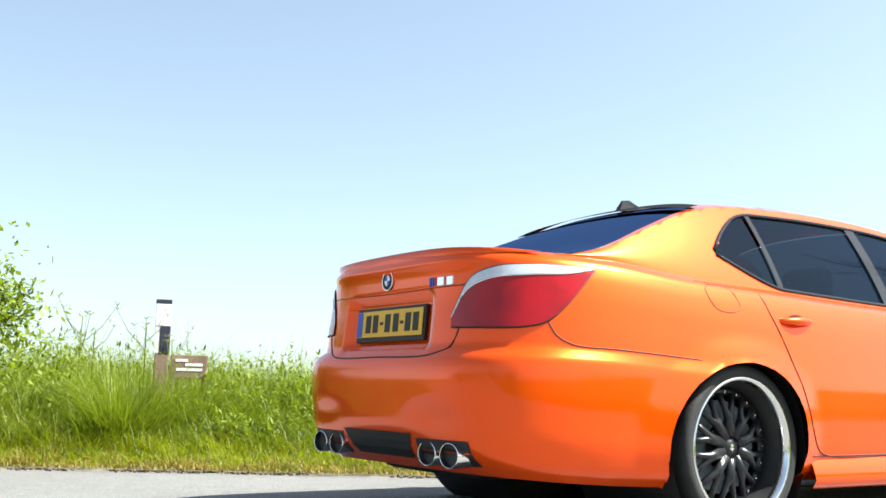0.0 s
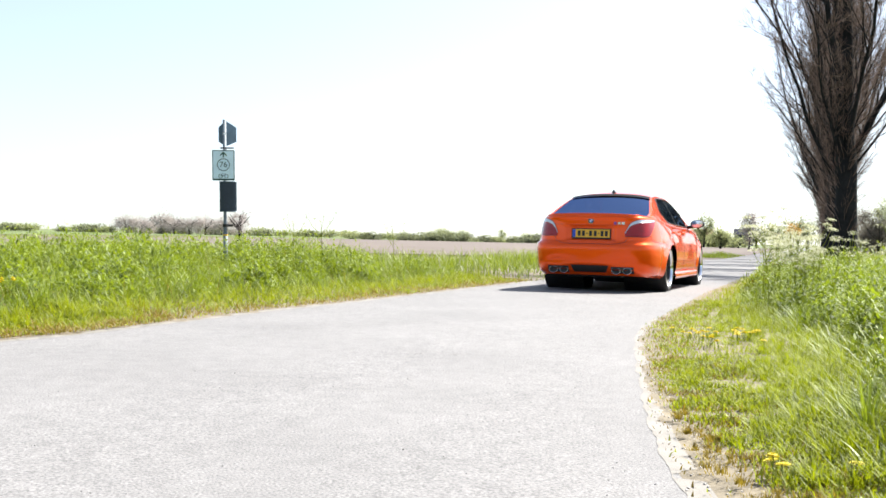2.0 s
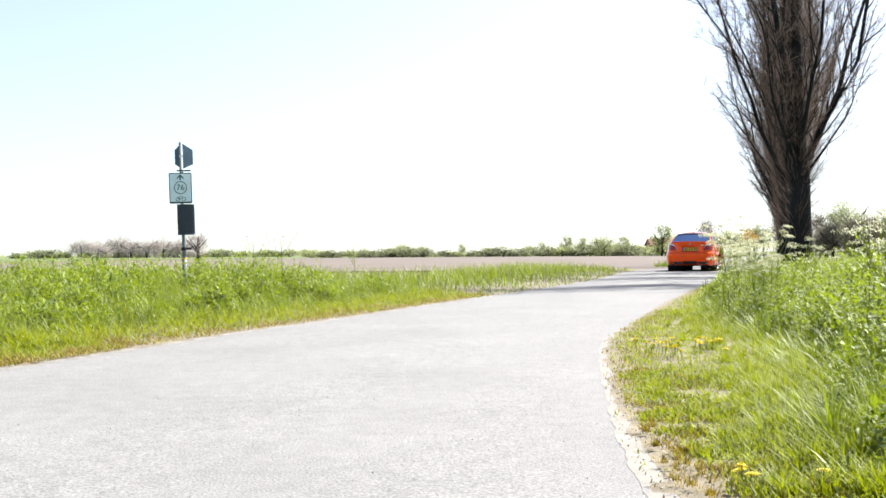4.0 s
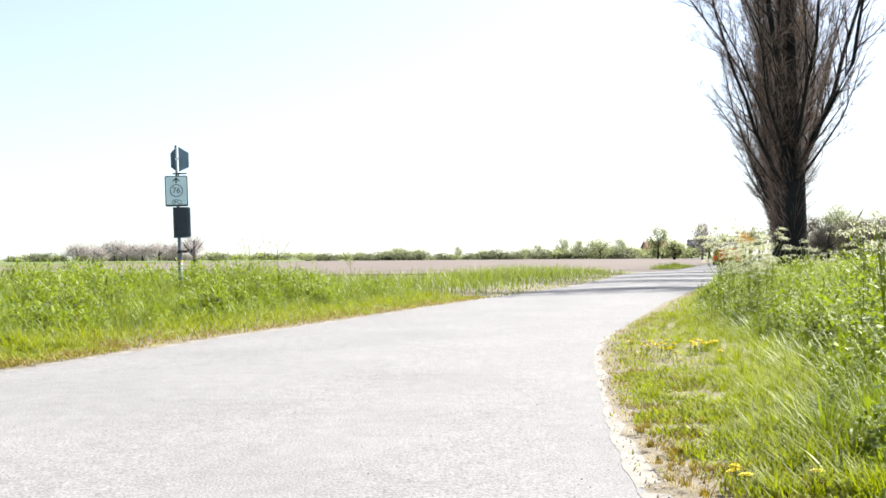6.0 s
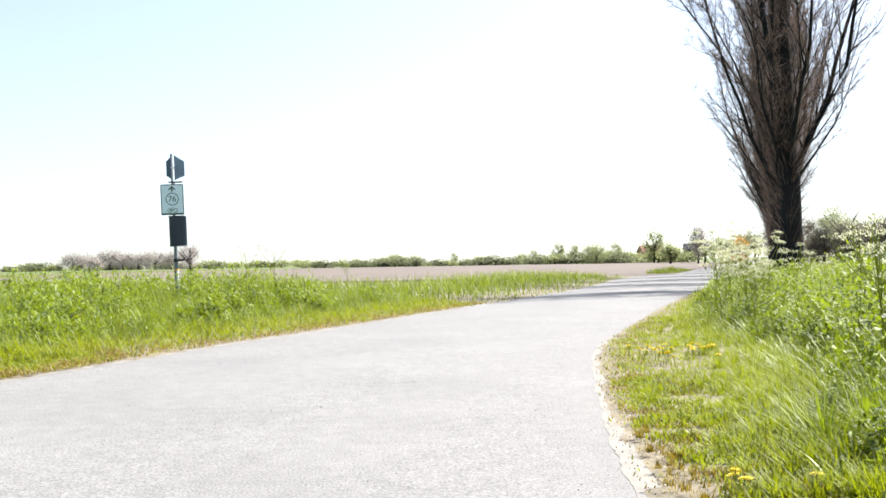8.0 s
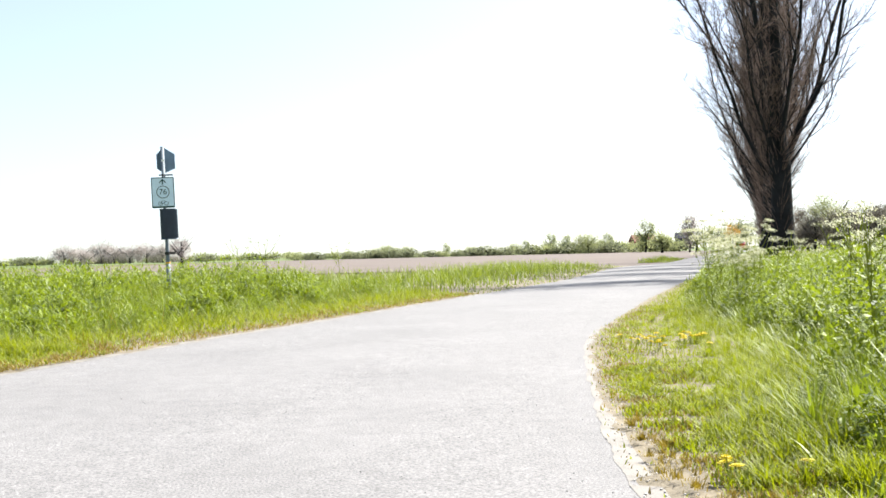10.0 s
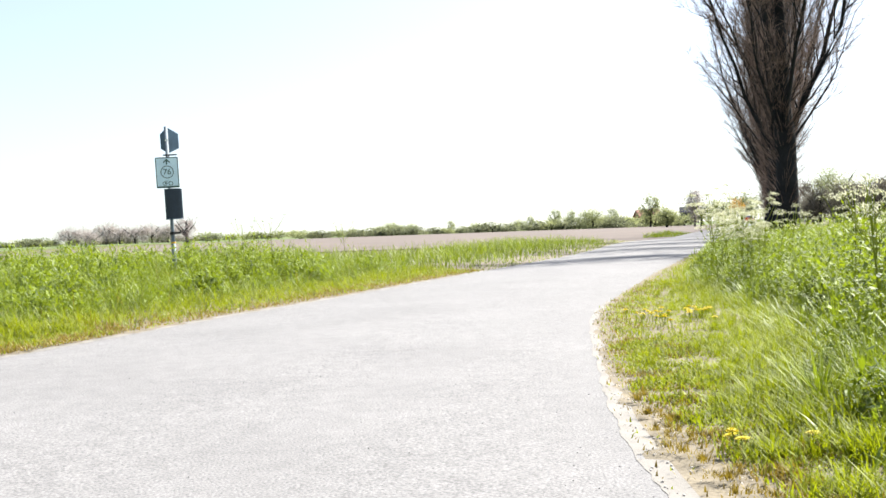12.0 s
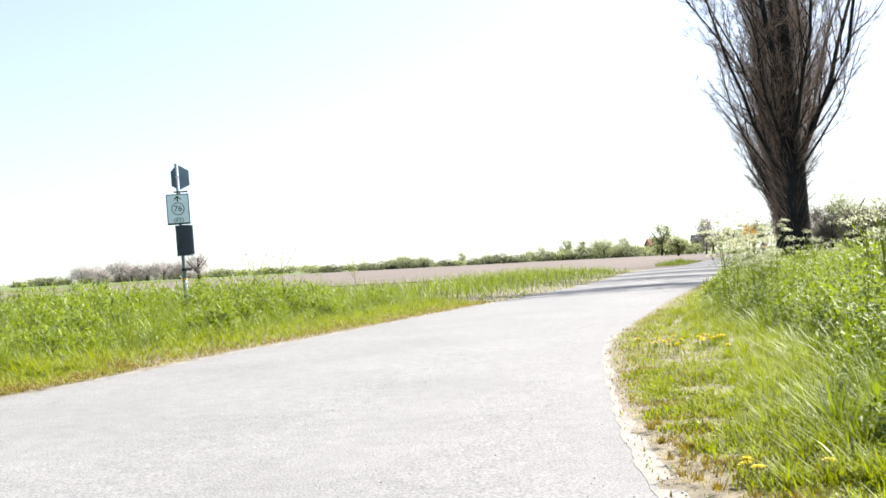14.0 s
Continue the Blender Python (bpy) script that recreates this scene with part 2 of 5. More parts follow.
def tube(bm, pts, radii, sides=6, cap=True):
    """A tapered tube along points."""
    pts = [Vector(p) for p in pts]
    if not hasattr(radii, "__len__"):
        radii = [radii] * len(pts)
    rings = []
    for i, p in enumerate(pts):
        d = (pts[min(i + 1, len(pts) - 1)] - pts[max(i - 1, 0)]).normalized()
        up = Vector((0, 0, 1)) if abs(d.z) < 0.9 else Vector((1, 0, 0))
        a = d.cross(up).normalized()
        b = d.cross(a)
        rings.append([bm.verts.new(p + (a * math.cos(k * math.tau / sides) + b * math.sin(k * math.tau / sides)) * radii[i]) for k in range(sides)])
    for r, s in zip(rings, rings[1:]):
        for k in range(sides):
            bm.faces.new((r[k], r[(k + 1) % sides], s[(k + 1) % sides], s[k]))
    if cap:
        bm.faces.new(rings[0][::-1])
        bm.faces.new(rings[-1])
    return bm


def lathe(bm, profile, m=Matrix(), steps=48):
    """Turns (radius, height) points about the local z axis."""
    rings = [[bm.verts.new(m @ Vector((r * math.cos(k * math.tau / steps), r * math.sin(k * math.tau / steps), h))) for k in range(steps)] for r, h in profile]
    for a, b in zip(rings, rings[1:]):
        for k in range(steps):
            bm.faces.new((a[k], a[(k + 1) % steps], b[(k + 1) % steps], b[k]))
    return bm


def mesh_np(name, verts, faces, material, parent=None, smooth=False):
    """A mesh object from arrays of places and of quads or triangles."""
    verts, faces = np.asarray(verts, np.float32), np.asarray(faces, np.int32)
    me = bpy.data.meshes.new(name)
    n, k = faces.shape
    me.vertices.add(len(verts))
    me.vertices.foreach_set("co", verts.ravel())
    me.loops.add(n * k)
    me.loops.foreach_set("vertex_index", faces.ravel())
    me.polygons.add(n)
    me.polygons.foreach_set("loop_start", np.arange(n, dtype=np.int32) * k)
    me.update(calc_edges=True)
    me.validate()
    if smooth:
        me.shade_smooth()
    me.materials.append(material)
    ob = new(name, me)
    if parent:
        ob.parent = parent
    return ob


# ---- ground, road and verges ----
LEFT = [(-30, -22), (-20, -11), (-12.5, -3), (-9.0, 0.6), (-6.6, 2.95), (-5.5, 3.98), (-4.6, 4.8), (-3.65, 5.75), (-2.95, 6.75), (-2.44, 8.3), (-2.0, 9.75), (-1.4, 11.45), (-0.7, 13.6), (0.5, 17.3), (3.0, 25.0), (4.3, 29.8), (7.5, 42.0), (10.2, 47.6), (15.6, 65), (41.5, 149), (72, 248), (103, 348)]
RIGHT = [(1.0, -30), (0.7, -12), (0.55, -4), (0.53, 0), (0.58, 2.6), (0.61, 3.4), (0.64, 3.95), (0.72, 4.68), (0.83, 5.64), (1.01, 7.09), (1.19, 8.3), (1.49, 9.6), (2.10, 11.75), (3.12, 15.3), (4.95, 21.2), (6.35, 25.6), (12.7, 44.5), (18.8, 64.5), (44.8, 148.5), (75.3, 247.5), (106.5, 347)]
VERGE_LEFT = 4.6


def smooth_line(pts, step=0.4):
    """A denser line through the points, rounded at the corners (Catmull-Rom)."""
    p = [np.array(q, float) for q in pts]
    p = [2 * p[0] - p[1]] + p + [2 * p[-1] - p[-2]]
    out = []
    for i in range(1, len(p) - 2):
        n = max(2, int(np.linalg.norm(p[i + 1] - p[i]) / max(step, 0.02 * np.linalg.norm(p[i]))))
        for k in range(n):
            t = k / n
            d = [max(np.linalg.norm(p[i + j + 1] - p[i + j]), 1e-3) ** 0.5 for j in (-1, 0, 1)]
            m1 = (p[i + 1] - p[i] + d[1] * ((p[i] - p[i - 1]) / d[0] - (p[i + 1] - p[i - 1]) / (d[0] + d[1])))
            m2 = (p[i + 1] - p[i] + d[1] * ((p[i + 2] - p[i + 1]) / d[2] - (p[i + 2] - p[i]) / (d[1] + d[2])))
            out.append((2 * t**3 - 3 * t**2 + 1) * p[i] + (t**3 - 2 * t**2 + t) * m1 + (3 * t**2 - 2 * t**3) * p[i + 1] + (t**3 - t**2) * m2)
    return np.array(out + [p[-2]])


LLINE, RLINE = smooth_line(LEFT), smooth_line(RIGHT)


def line_dist(line, pts):
    """For each point: its distance from the line (plus to the right of it), and the y of the foot."""
    pts = np.asarray(pts, float)
    best, side, foot = np.full(len(pts), 1e9), np.zeros(len(pts)), np.zeros(len(pts))
    for a, b in zip(line, line[1:]):
        d = b - a
        t = np.clip(((pts - a) @ d) / (d @ d), 0, 1)
        q = a + t[:, None] * d
        r = np.linalg.norm(pts - q, axis=1)
        cross = (pts[:, 0] - a[0]) * d[1] - (pts[:, 1] - a[1]) * d[0]
        m = r < best
        best[m], side[m], foot[m] = r[m], np.sign(cross[m]), q[m, 1]
    return best * side, foot


def sheet(name, rows, z, material, label, category, kind="structure"):
    """A ground sheet between rows of points."""
    n = len(rows[0])
    v = [(x, y, zz) for r in rows for (x, y), zz in zip(r, z(np.array(r)))]
    f = [(i * n + k, i * n + k + 1, (i + 1) * n + k + 1, (i + 1) * n + k) for i in range(len(rows) - 1) for k in range(n - 1)]
    return tagged(mesh_np(name, v, f, material, smooth=True), label, category, kind=kind)


def wobble(p, size, amount):
    return np.array([noise.noise((q[0] / size, q[1] / size, 3.1)) * amount for q in p])


grid = [[(x, y) for x in np.concatenate([[-2500, -800, -300], np.linspace(-120, 120, 41), [300, 800, 2500]])] for y in np.concatenate([[-2500, -600, -150], np.linspace(-40, 300, 60), [500, 1000, 2500]])]
sheet("ground", grid, lambda r: np.full(len(r), -0.06), SOIL, "flat green farmland ground under the verges", "ground")

# asphalt: both edges resampled to equal counts, with a frayed rim


def resample(line, s):
    d = np.concatenate([[0], np.cumsum(np.linalg.norm(np.diff(line, axis=0), axis=1))])
    return np.stack([np.interp(s * d[-1], d, line[:, k]) for k in (0, 1)], 1)


# road rows from the near end to the far end, denser near the camera
cut = np.concatenate([np.linspace(0.0, 0.08, 30, endpoint=False), np.linspace(0.08, 0.24, 190, endpoint=False), np.linspace(0.24, 1, 60)])
LR, RR = resample(LLINE, cut), resample(RLINE, cut)
rows = []
for i in range(len(cut)):
    a, b = LR[i], RR[i]
    w = (b - a) / np.linalg.norm(b - a)
    fray_a, fray_b = noise.noise((*(a * 2.2), 0)) * 0.05 + noise.noise((*(a * 7), 0)) * 0.03, noise.noise((*(b * 2.2), 5)) * 0.05 + noise.noise((*(b * 7), 5)) * 0.035
    rows.append([tuple(a + w * fray_a)] + [tuple(a + (b - a) * k / 8) for k in range(1, 8)] + [tuple(b + w * abs(fray_b) * 0.8)])
sheet("road", rows, lambda r: 0.0 + 0.02 * np.sin(np.linspace(0, np.pi, len(r))), ASPHALT, "narrow country road of pale worn asphalt", "road")


def verge(name, line, sign, offsets, heights, material, label, category):
    d = np.gradient(line, axis=0)
    nrm = np.stack([d[:, 1], -d[:, 0]], 1) / np.linalg.norm(d, axis=1)[:, None] * sign
    rows = [[tuple(p + q * o * (1 + 0.25 * noise.noise((*(p * 1.3), o)))) for o in offsets] for p, q in zip(line, nrm)]
    return sheet(name, rows, lambda r: np.array(heights) + wobble(r, 0.6, 0.012) * (np.array(heights) > 0.005), material, label, category)


near = lambda line: line[(line[:, 1] > -12) & (line[:, 1] < 150)]
verge("verge_left", near(LLINE)[near(LLINE)[:, 1] < 44], -1, [-0.35, -0.06, 0.1, 0.35, 0.8, 2, 4.5, 6], [-0.025, -0.004, 0.003, 0.012, 0.04, 0.06, 0.04, -0.1], VERGESOIL, "grassy verge soil along the road", "verge")
verge("verge_right", near(RLINE), 1, [-0.35, -0.06, 0.1, 0.35, 0.8, 2, 4.5, 9], [-0.025, -0.004, 0.003, 0.010, 0.04, 0.07, 0.06, -0.1], VERGESOIL, "grassy verge soil along the road bend", "verge")


def edge_strip(name, line, sign, inner, width, z, seed, material, label, category):
    """A thin ragged strip of loose matter along a road edge."""
    d = np.gradient(line, axis=0)
    nrm = np.stack([d[:, 1], -d[:, 0]], 1) / np.linalg.norm(d, axis=1)[:, None] * sign
    rows = []
    for p, q in zip(line, nrm):
        a = inner(p[1]) + 0.02 * noise.noise((*(p * 4), seed)) + 0.008 * noise.noise((*(p * 14), seed))
        b = a + max(width(p[1]) * (1 + 1.5 * noise.noise((*(p * 2.9), seed + 4)) + 0.5 * noise.noise((*(p * 8), seed + 8)) + 0.25 * noise.noise((*(p * 18), seed + 8))), 0.004)
        rows.append([tuple(p + q * (a + (b - a) * t)) for t in (0, 0.25, 0.5, 0.8, 1)])
    strip = sheet(name, rows, lambda r: np.full(5, z), material, label, category)
    strip.data.shade_flat()
    return strip


def dense(line, y0, y1, step):
    part_ = line[(line[:, 1] > y0) & (line[:, 1] < y1)]
    length = np.linalg.norm(np.diff(part_, axis=0), axis=1).sum()
    return resample(part_, np.linspace(0, 1, int(length / step)))


edge_strip("sandy_edge", dense(RLINE, 1.5, 10, 0.012), 1, lambda y: -0.012, lambda y: 0.012 + np.interp(y, [0, 3.0, 3.5, 4.1, 4.7, 5.6, 10], [0.32, 0.28, 0.18, 0.09, 0.05, 0.03, 0.02]), 0.0018, 2.0, SAND, "pale dry sand washed along the road edge", "sand")
edge_strip("sandy_edge", dense(LLINE, 2.0, 30, 0.03), -1, lambda y: -0.03, lambda y: 0.08, 0.0018, 6.0, SAND, "thin line of pale sand along the far road edge", "sand")
sheet("field", [[(-40 + k * 9.1 + (y - 58) * 0.27 * (k / 6), y) for k in range(7)] for y in np.linspace(45, 205, 32)], lambda r: np.full(len(r), -0.02), FIELD, "bare ploughed brown field beyond the verge", "field")
sheet("far_meadow", [[(-700 + k * 100, y) for k in range(15)] for y in (207, 260, 420, 900)], lambda r: np.full(len(r), -0.01), CROP, "far bright green meadow", "field")
sheet("far_crop", [[(-420 + k * 40, y) for k in range(10)] for y in (90, 130, 200)], lambda r: np.full(len(r), -0.03), CROP, "pale green crop field", "field")


# ---- grit and hairline cracks on the asphalt ----
def road_z(pts):
    a, b = line_dist(LLINE, pts)[0], -line_dist(RLINE, pts)[0]
    return np.where((a > 0) & (b > 0), 0.02 * np.sin(np.pi * np.clip(a / np.maximum(a + b, 0.01), 0, 1)), -1), a, b


gr = np.random.default_rng(17)
gp = np.column_stack([gr.uniform(-7, 4, 5200), 2.2 + 14 * gr.random(5200) ** 1.4])
gz, ga, gb = road_z(gp)
keep = (gz > -0.5) & (gr.random(len(gp)) < np.where(np.minimum(ga, gb) < 0.35, 1.0, 0.35))
gp, gz = gp[keep], gz[keep]
gs = gr.uniform(0.001, 0.0032, len(gp))
octa = np.array([(1, 0, 0), (0, 1, 0), (-1, 0, 0), (0, -1, 0), (0, 0, 0.7), (0, 0, -0.7)])
gv = np.column_stack([gp, gz + gs * 0.4])[:, None, :] + octa[None] * gs[:, None, None] * gr.uniform(0.6, 1.4, (len(gp), 6, 1))
gf = (np.arange(len(gp)) * 6)[:, None, None] + np.array([(0, 1, 4), (1, 2, 4), (2, 3, 4), (3, 0, 4), (1, 0, 5), (2, 1, 5), (3, 2, 5), (0, 3, 5)])[None]
tagged(mesh_np("road_grit", gv.reshape(-1, 3), gf.reshape(-1, 3), CRUMB), "loose dark grit scattered on the asphalt", "gravel", kind="stuff")


def crack(x0, y0, x1, y1, seed):
    t = np.linspace(0, 1, 60)
    c = np.column_stack([x0 + (x1 - x0) * t, y0 + (y1 - y0) * t])
    c += np.array([[noise.noise((k * 0.16, seed, 0)) * 0.10 + noise.noise((k * 0.6, seed, 2)) * 0.03, noise.noise((k * 0.16, seed, 5)) * 0.16 + noise.noise((k * 0.6, seed, 7)) * 0.05] for k in range(60)])
    w = 0.0012 + 0.0025 * np.sin(np.pi * t)
    z = road_z(c)[0] + 0.0012
    v = np.concatenate([np.column_stack([c[:, 0], c[:, 1] - w, z]), np.column_stack([c[:, 0], c[:, 1] + w, z])])
    f = [(k, k + 1, 61 + k, 60 + k) for k in range(59)]
    tagged(mesh_np("road_crack", v, f, CRUMB), "hairline crack in the worn asphalt", "crack", kind="structure")


crack(-0.4, 9.9, 0.4, 10.3, 1)
crack(-2.2, 7.6, -0.6, 8.0, 2)
crack(-0.6, 6.2, 0.2, 6.5, 3)
crack(-2.9, 6.2, -1.7, 5.4, 4)


# ---- grass and herbs ----
rng = np.random.default_rng(7)


def blades(name, xy, base, height, width, lean, material, label, category="grass", turn=None, parts=3):
    """Curved tapering grass blades, all in one mesh."""
    n = len(xy)
    a = rng.uniform(0, 2 * np.pi, n) if turn is None else turn
    side = np.stack([np.cos(a), np.sin(a), np.zeros(n)], 1)
    fwd = np.stack([-np.sin(a), np.cos(a), np.zeros(n)], 1)
    b = np.column_stack([xy, base])
    vs = []
    for k in range(parts):
        t = k / (parts - 1)
        c = b + fwd * (lean * height * t**1.8)[:, None] + np.array([0, 0, 1]) * (height * t * (1 - 0.25 * lean * t))[:, None]
        w = width * (1.0 - 0.92 * t**1.5) / 2
        vs += [c - side * w[:, None], c + side * w[:, None]]
    v = np.stack(vs, 1).reshape(-1, 3)
    o = (np.arange(n) * 2 * parts)[:, None]
    f = np.concatenate([o + np.array([2 * k, 2 * k + 1, 2 * k + 3, 2 * k + 2]) for k in range(parts - 1)])
    return tagged(mesh_np(name, v, f, material, smooth=True), label, category, kind="stuff")


def leaves(name, pos, size, tilt, material, label="", category="", parent=None, kind="stuff", slim=0.3):
    """Small pointed leaves at places, each folded along its middle."""
    n = len(pos)
    a, e = rng.uniform(0, 2 * np.pi, n), rng.normal(0.15, tilt, n)
    d = np.stack([np.cos(a) * np.cos(e), np.sin(a) * np.cos(e), np.sin(e)], 1)
    s = np.stack([-np.sin(a), np.cos(a), rng.normal(0, 0.35, n)], 1)
    s /= np.linalg.norm(s, axis=1)[:, None]
    L, Wd = size[:, None], size[:, None] * slim
    p = np.asarray(pos)
    v = np.stack([p, p + d * L * 0.45 + s * Wd, p + d * L, p + d * L * 0.45 - s * Wd], 1).reshape(-1, 3)
    f = (np.arange(n) * 4)[:, None] + np.array([0, 1, 2, 3])
    ob = mesh_np(name, v, f, material, parent)
    return tagged(ob, label, category, kind=kind) if label else ob


def scatter(x0, x1, y0, y1, n):
    return np.column_stack([rng.uniform(x0, x1, n), rng.uniform(y0, y1, n)])


def patchy(p, size, seed=0.0):
    return np.array([noise.noise((x / size, y / size, seed)) for x, y in p])


def right_zone(n, x0, x1, y0, y1):
    p = scatter(x0, x1, y0, y1, n)
    d, foot = line_dist(RLINE, p)
    k = d > 0.0
    return p[k], d[k]


def left_zone(n, x0, x1, y0, y1):
    p = scatter(x0, x1, y0, y1, n)
    d, foot = line_dist(LLINE, p)
    d = -d
    k = (d > -0.03) & (d < VERGE_LEFT + 1)
    return p[k], d[k]


# short grass beside the bend
def short_width(y):
    return np.interp(y, [0, 3.3, 3.9, 4.8, 6.9, 8.7, 12.5, 15, 20], [0.75, 0.68, 0.74, 0.98, 1.30, 1.22, 0.72, 0.5, 0.5])


def sand_width(y):
    return np.interp(y, [0, 3.0, 3.5, 4.2, 5.0, 8.2], [0.34, 0.28, 0.19, 0.11, 0.05, 0.03])


p, d = right_zone(165000, 0.4, 6, 1.5, 13)
p2, d2 = right_zone(90000, 0.4, 3.0, 1.8, 6.5)
p3, d3 = right_zone(60000, 1.5, 9, 12.5, 26)
p4, d4 = right_zone(170000, 0.4, 9.5, -9, 2.4)
p, d = np.concatenate([p, p2, p3, p4]), np.concatenate([d, d2, d3, d4])
sw = short_width(p[:, 1])
keep = (d < np.where(p[:, 1] < 2.4, 9.0, sw * 1.35)) & (rng.random(len(p)) < np.clip((d - sand_width(p[:, 1]) * 0.8) / 0.14, 0.03, 1)) & (patchy(p, 0.35) > -0.5)
p, d, sw = p[keep], d[keep], sw[keep]
h = (0.022 + 0.065 * np.clip(d / sw, 0, 1.3) ** 1.8) * rng.uniform(0.6, 1.5, len(p)) * np.clip(1 + 0.8 * patchy(p, 0.25, 4) + 1.0 * patchy(p, 0.09, 14), 0.25, 2.4)
dry = rng.random(len(p)) < np.clip(0.72 - 1.25 * d / sw + 0.9 * patchy(p, 0.3, 9) + np.interp(p[:, 1], [3, 5], [0.42, 0.0]), 0.04, 0.9)
for name, k, m, lab in (("short_grass", ~dry, GRASS, "short bright green grass beside the road"), ("dry_grass", dry, DRYGRASS, "short dry yellow-brown grass at the road edge")):
    q = int(k.sum())
    blades(name, p[k], np.full(q, 0.01), h[k] * (1 if m is GRASS else 0.6), rng.uniform(0.004, 0.009, q), rng.uniform(0.2, 1.1, q), m, lab)

# clover and moss between the blades
p, d = right_zone(90000, 0.4, 4, 1.8, 10)
sw = short_width(p[:, 1])
keep = (d < sw * 1.2) & (d > sand_width(p[:, 1]) + 0.12) & (patchy(p, 0.22, 31) > np.interp(d / sw, [0, 0.6], [0.25, -0.15]))
p = p[keep]
leaves("clover_leaves", np.column_stack([p, rng.uniform(0.012, 0.04, len(p))]), rng.uniform(0.008, 0.02, len(p)), 0.35, GRASS, "low clover leaves in the short turf", "herbs")

# tall grass behind it
p, d = right_zone(70000, 0.6, 9, 1.2, 22)
sw = short_width(p[:, 1])
keep = (d > sw * 0.85) & (patchy(p, 0.42, 2) > -0.16)
p, d, sw = p[keep], d[keep], sw[keep]
p2, d2 = right_zone(16000, 0.8, 5, 2.2, 14)
sw2 = short_width(p2[:, 1])
k2 = (d2 > sw2 * 0.8) & (d2 < sw2 + 0.7)
p, d, sw = np.concatenate([p, p2[k2]]), np.concatenate([d, d2[k2]]), np.concatenate([sw, sw2[k2]])
ramp = np.clip((d - sw * 0.75) / 1.1, 0.15, 1)
h = ramp * rng.uniform(0.20, 0.60, len(p)) * (1 + 0.6 * patchy(p, 0.45, 6) + 0.5 * patchy(p, 0.15, 7))
blades("tall_grass", p, np.full(len(p), 0.03), h, rng.uniform(0.007, 0.016, len(p)), rng.uniform(0.2, 1.25, len(p)), TALLGRASS, "lush tall green grass on the verge", parts=5)
p, d = right_zone(26000, 5, 40, 20, 75)
keep = d < 7
p, d = p[keep], d[keep]
blades("tall_grass", p, np.full(len(p), 0.0), rng.uniform(0.2, 0.5, len(p)) * np.clip(d / 1.2, 0.3, 1), rng.uniform(0.015, 0.03, len(p)), rng.uniform(0.2, 0.8, len(p)), TALLGRASS, "tall green grass further along the verge")


def tussocks(name, ctr, n, spread, height, width, material, label):
    """Clumps of blades that lean out from their middles, dark inside."""
    m = len(ctr) * n
    a = rng.uniform(0, 2 * np.pi, m)
    r = np.abs(rng.normal(0, 1, m)) * np.repeat(spread, n)
    xy = np.repeat(ctr, n, 0) + np.stack([np.cos(a) * r, np.sin(a) * r], 1)
    h = np.repeat(height, n) * rng.uniform(0.45, 1.15, m)
    lean = np.clip(0.25 + 0.55 * r / np.repeat(spread, n) + rng.normal(0, 0.25, m), 0.05, 1.7)
    blades(name, xy, np.full(m, 0.02), h, rng.uniform(*width, m), lean, material, label, turn=a - np.pi / 2 + rng.normal(0, 0.5, m), parts=5)


p, d = right_zone(2600, 0.8, 4.5, 3.0, 11)
sw = short_width(p[:, 1])
k = (d > sw * 0.42) & (d < sw * 1.05) & (rng.random(len(p)) < np.clip(d / sw, 0, 1) ** 2)
q = int(k.sum())
tussocks("short_grass", p[k], 70, rng.uniform(0.02, 0.05, q), rng.uniform(0.07, 0.17, q) * np.clip(d[k] / sw[k], 0.4, 1), (0.003, 0.006), GRASS, "small tufts of green grass in the turf")
p, d = right_zone(330, 0.5, 1.6, 2.4, 5.5)
k = (d < sand_width(p[:, 1]) * 1.4) & (d > 0.09)
q = int(k.sum())
tussocks("dry_grass", p[k], 40, rng.uniform(0.012, 0.035, q), rng.uniform(0.015, 0.04, q), (0.003, 0.005), DRYGRASS, "brown grass tufts on the sand")
p, d = right_zone(800, 1.0, 6, 2.9, 13)
sw = short_width(p[:, 1])
k = (d > sw * 1.0) & (d < sw + 1.4) & (patchy(p, 0.5, 22) > 0.12)
q = int(k.sum())
tussocks("tall_grass", p[k], 120, rng.uniform(0.05, 0.11, q), rng.uniform(0.26, 0.5, q) * np.clip(0.6 + (d[k] - sw[k]) / 0.8, 0.6, 1), (0.004, 0.009), TALLGRASS, "tussocks of long arching grass on the verge")


# lumps of dark earth where the verge meets the asphalt
cl = dense(LLINE, -1, 5.8, 0.012)
cn = len(cl)
off = gr.normal(-0.02, 0.035, cn)
dl = np.gradient(cl, axis=0)
cp_ = cl + np.stack([dl[:, 1], -dl[:, 0]], 1) / np.linalg.norm(dl, axis=1)[:, None] * off[:, None]
pick = np.array([noise.noise((x * 1.7, y * 1.7, 40)) > 0.0 for x, y in cp_])
cp_ = cp_[pick]
cs = gr.uniform(0.004, 0.017, len(cp_))
cv = np.column_stack([cp_, np.full(len(cp_), 0.006)])[:, None, :] + octa[None] * cs[:, None, None] * gr.uniform(0.6, 1.4, (len(cp_), 6, 1))
cf = (np.arange(len(cp_)) * 6)[:, None, None] + np.array([(0, 1, 4), (1, 2, 4), (2, 3, 4), (3, 0, 4), (1, 0, 5), (2, 1, 5), (3, 2, 5), (0, 3, 5)])[None]
tagged(mesh_np("earth_clods", cv.reshape(-1, 3), cf.reshape(-1, 3), CLOD), "dark crumbly earth along the road edge", "soil", kind="stuff")


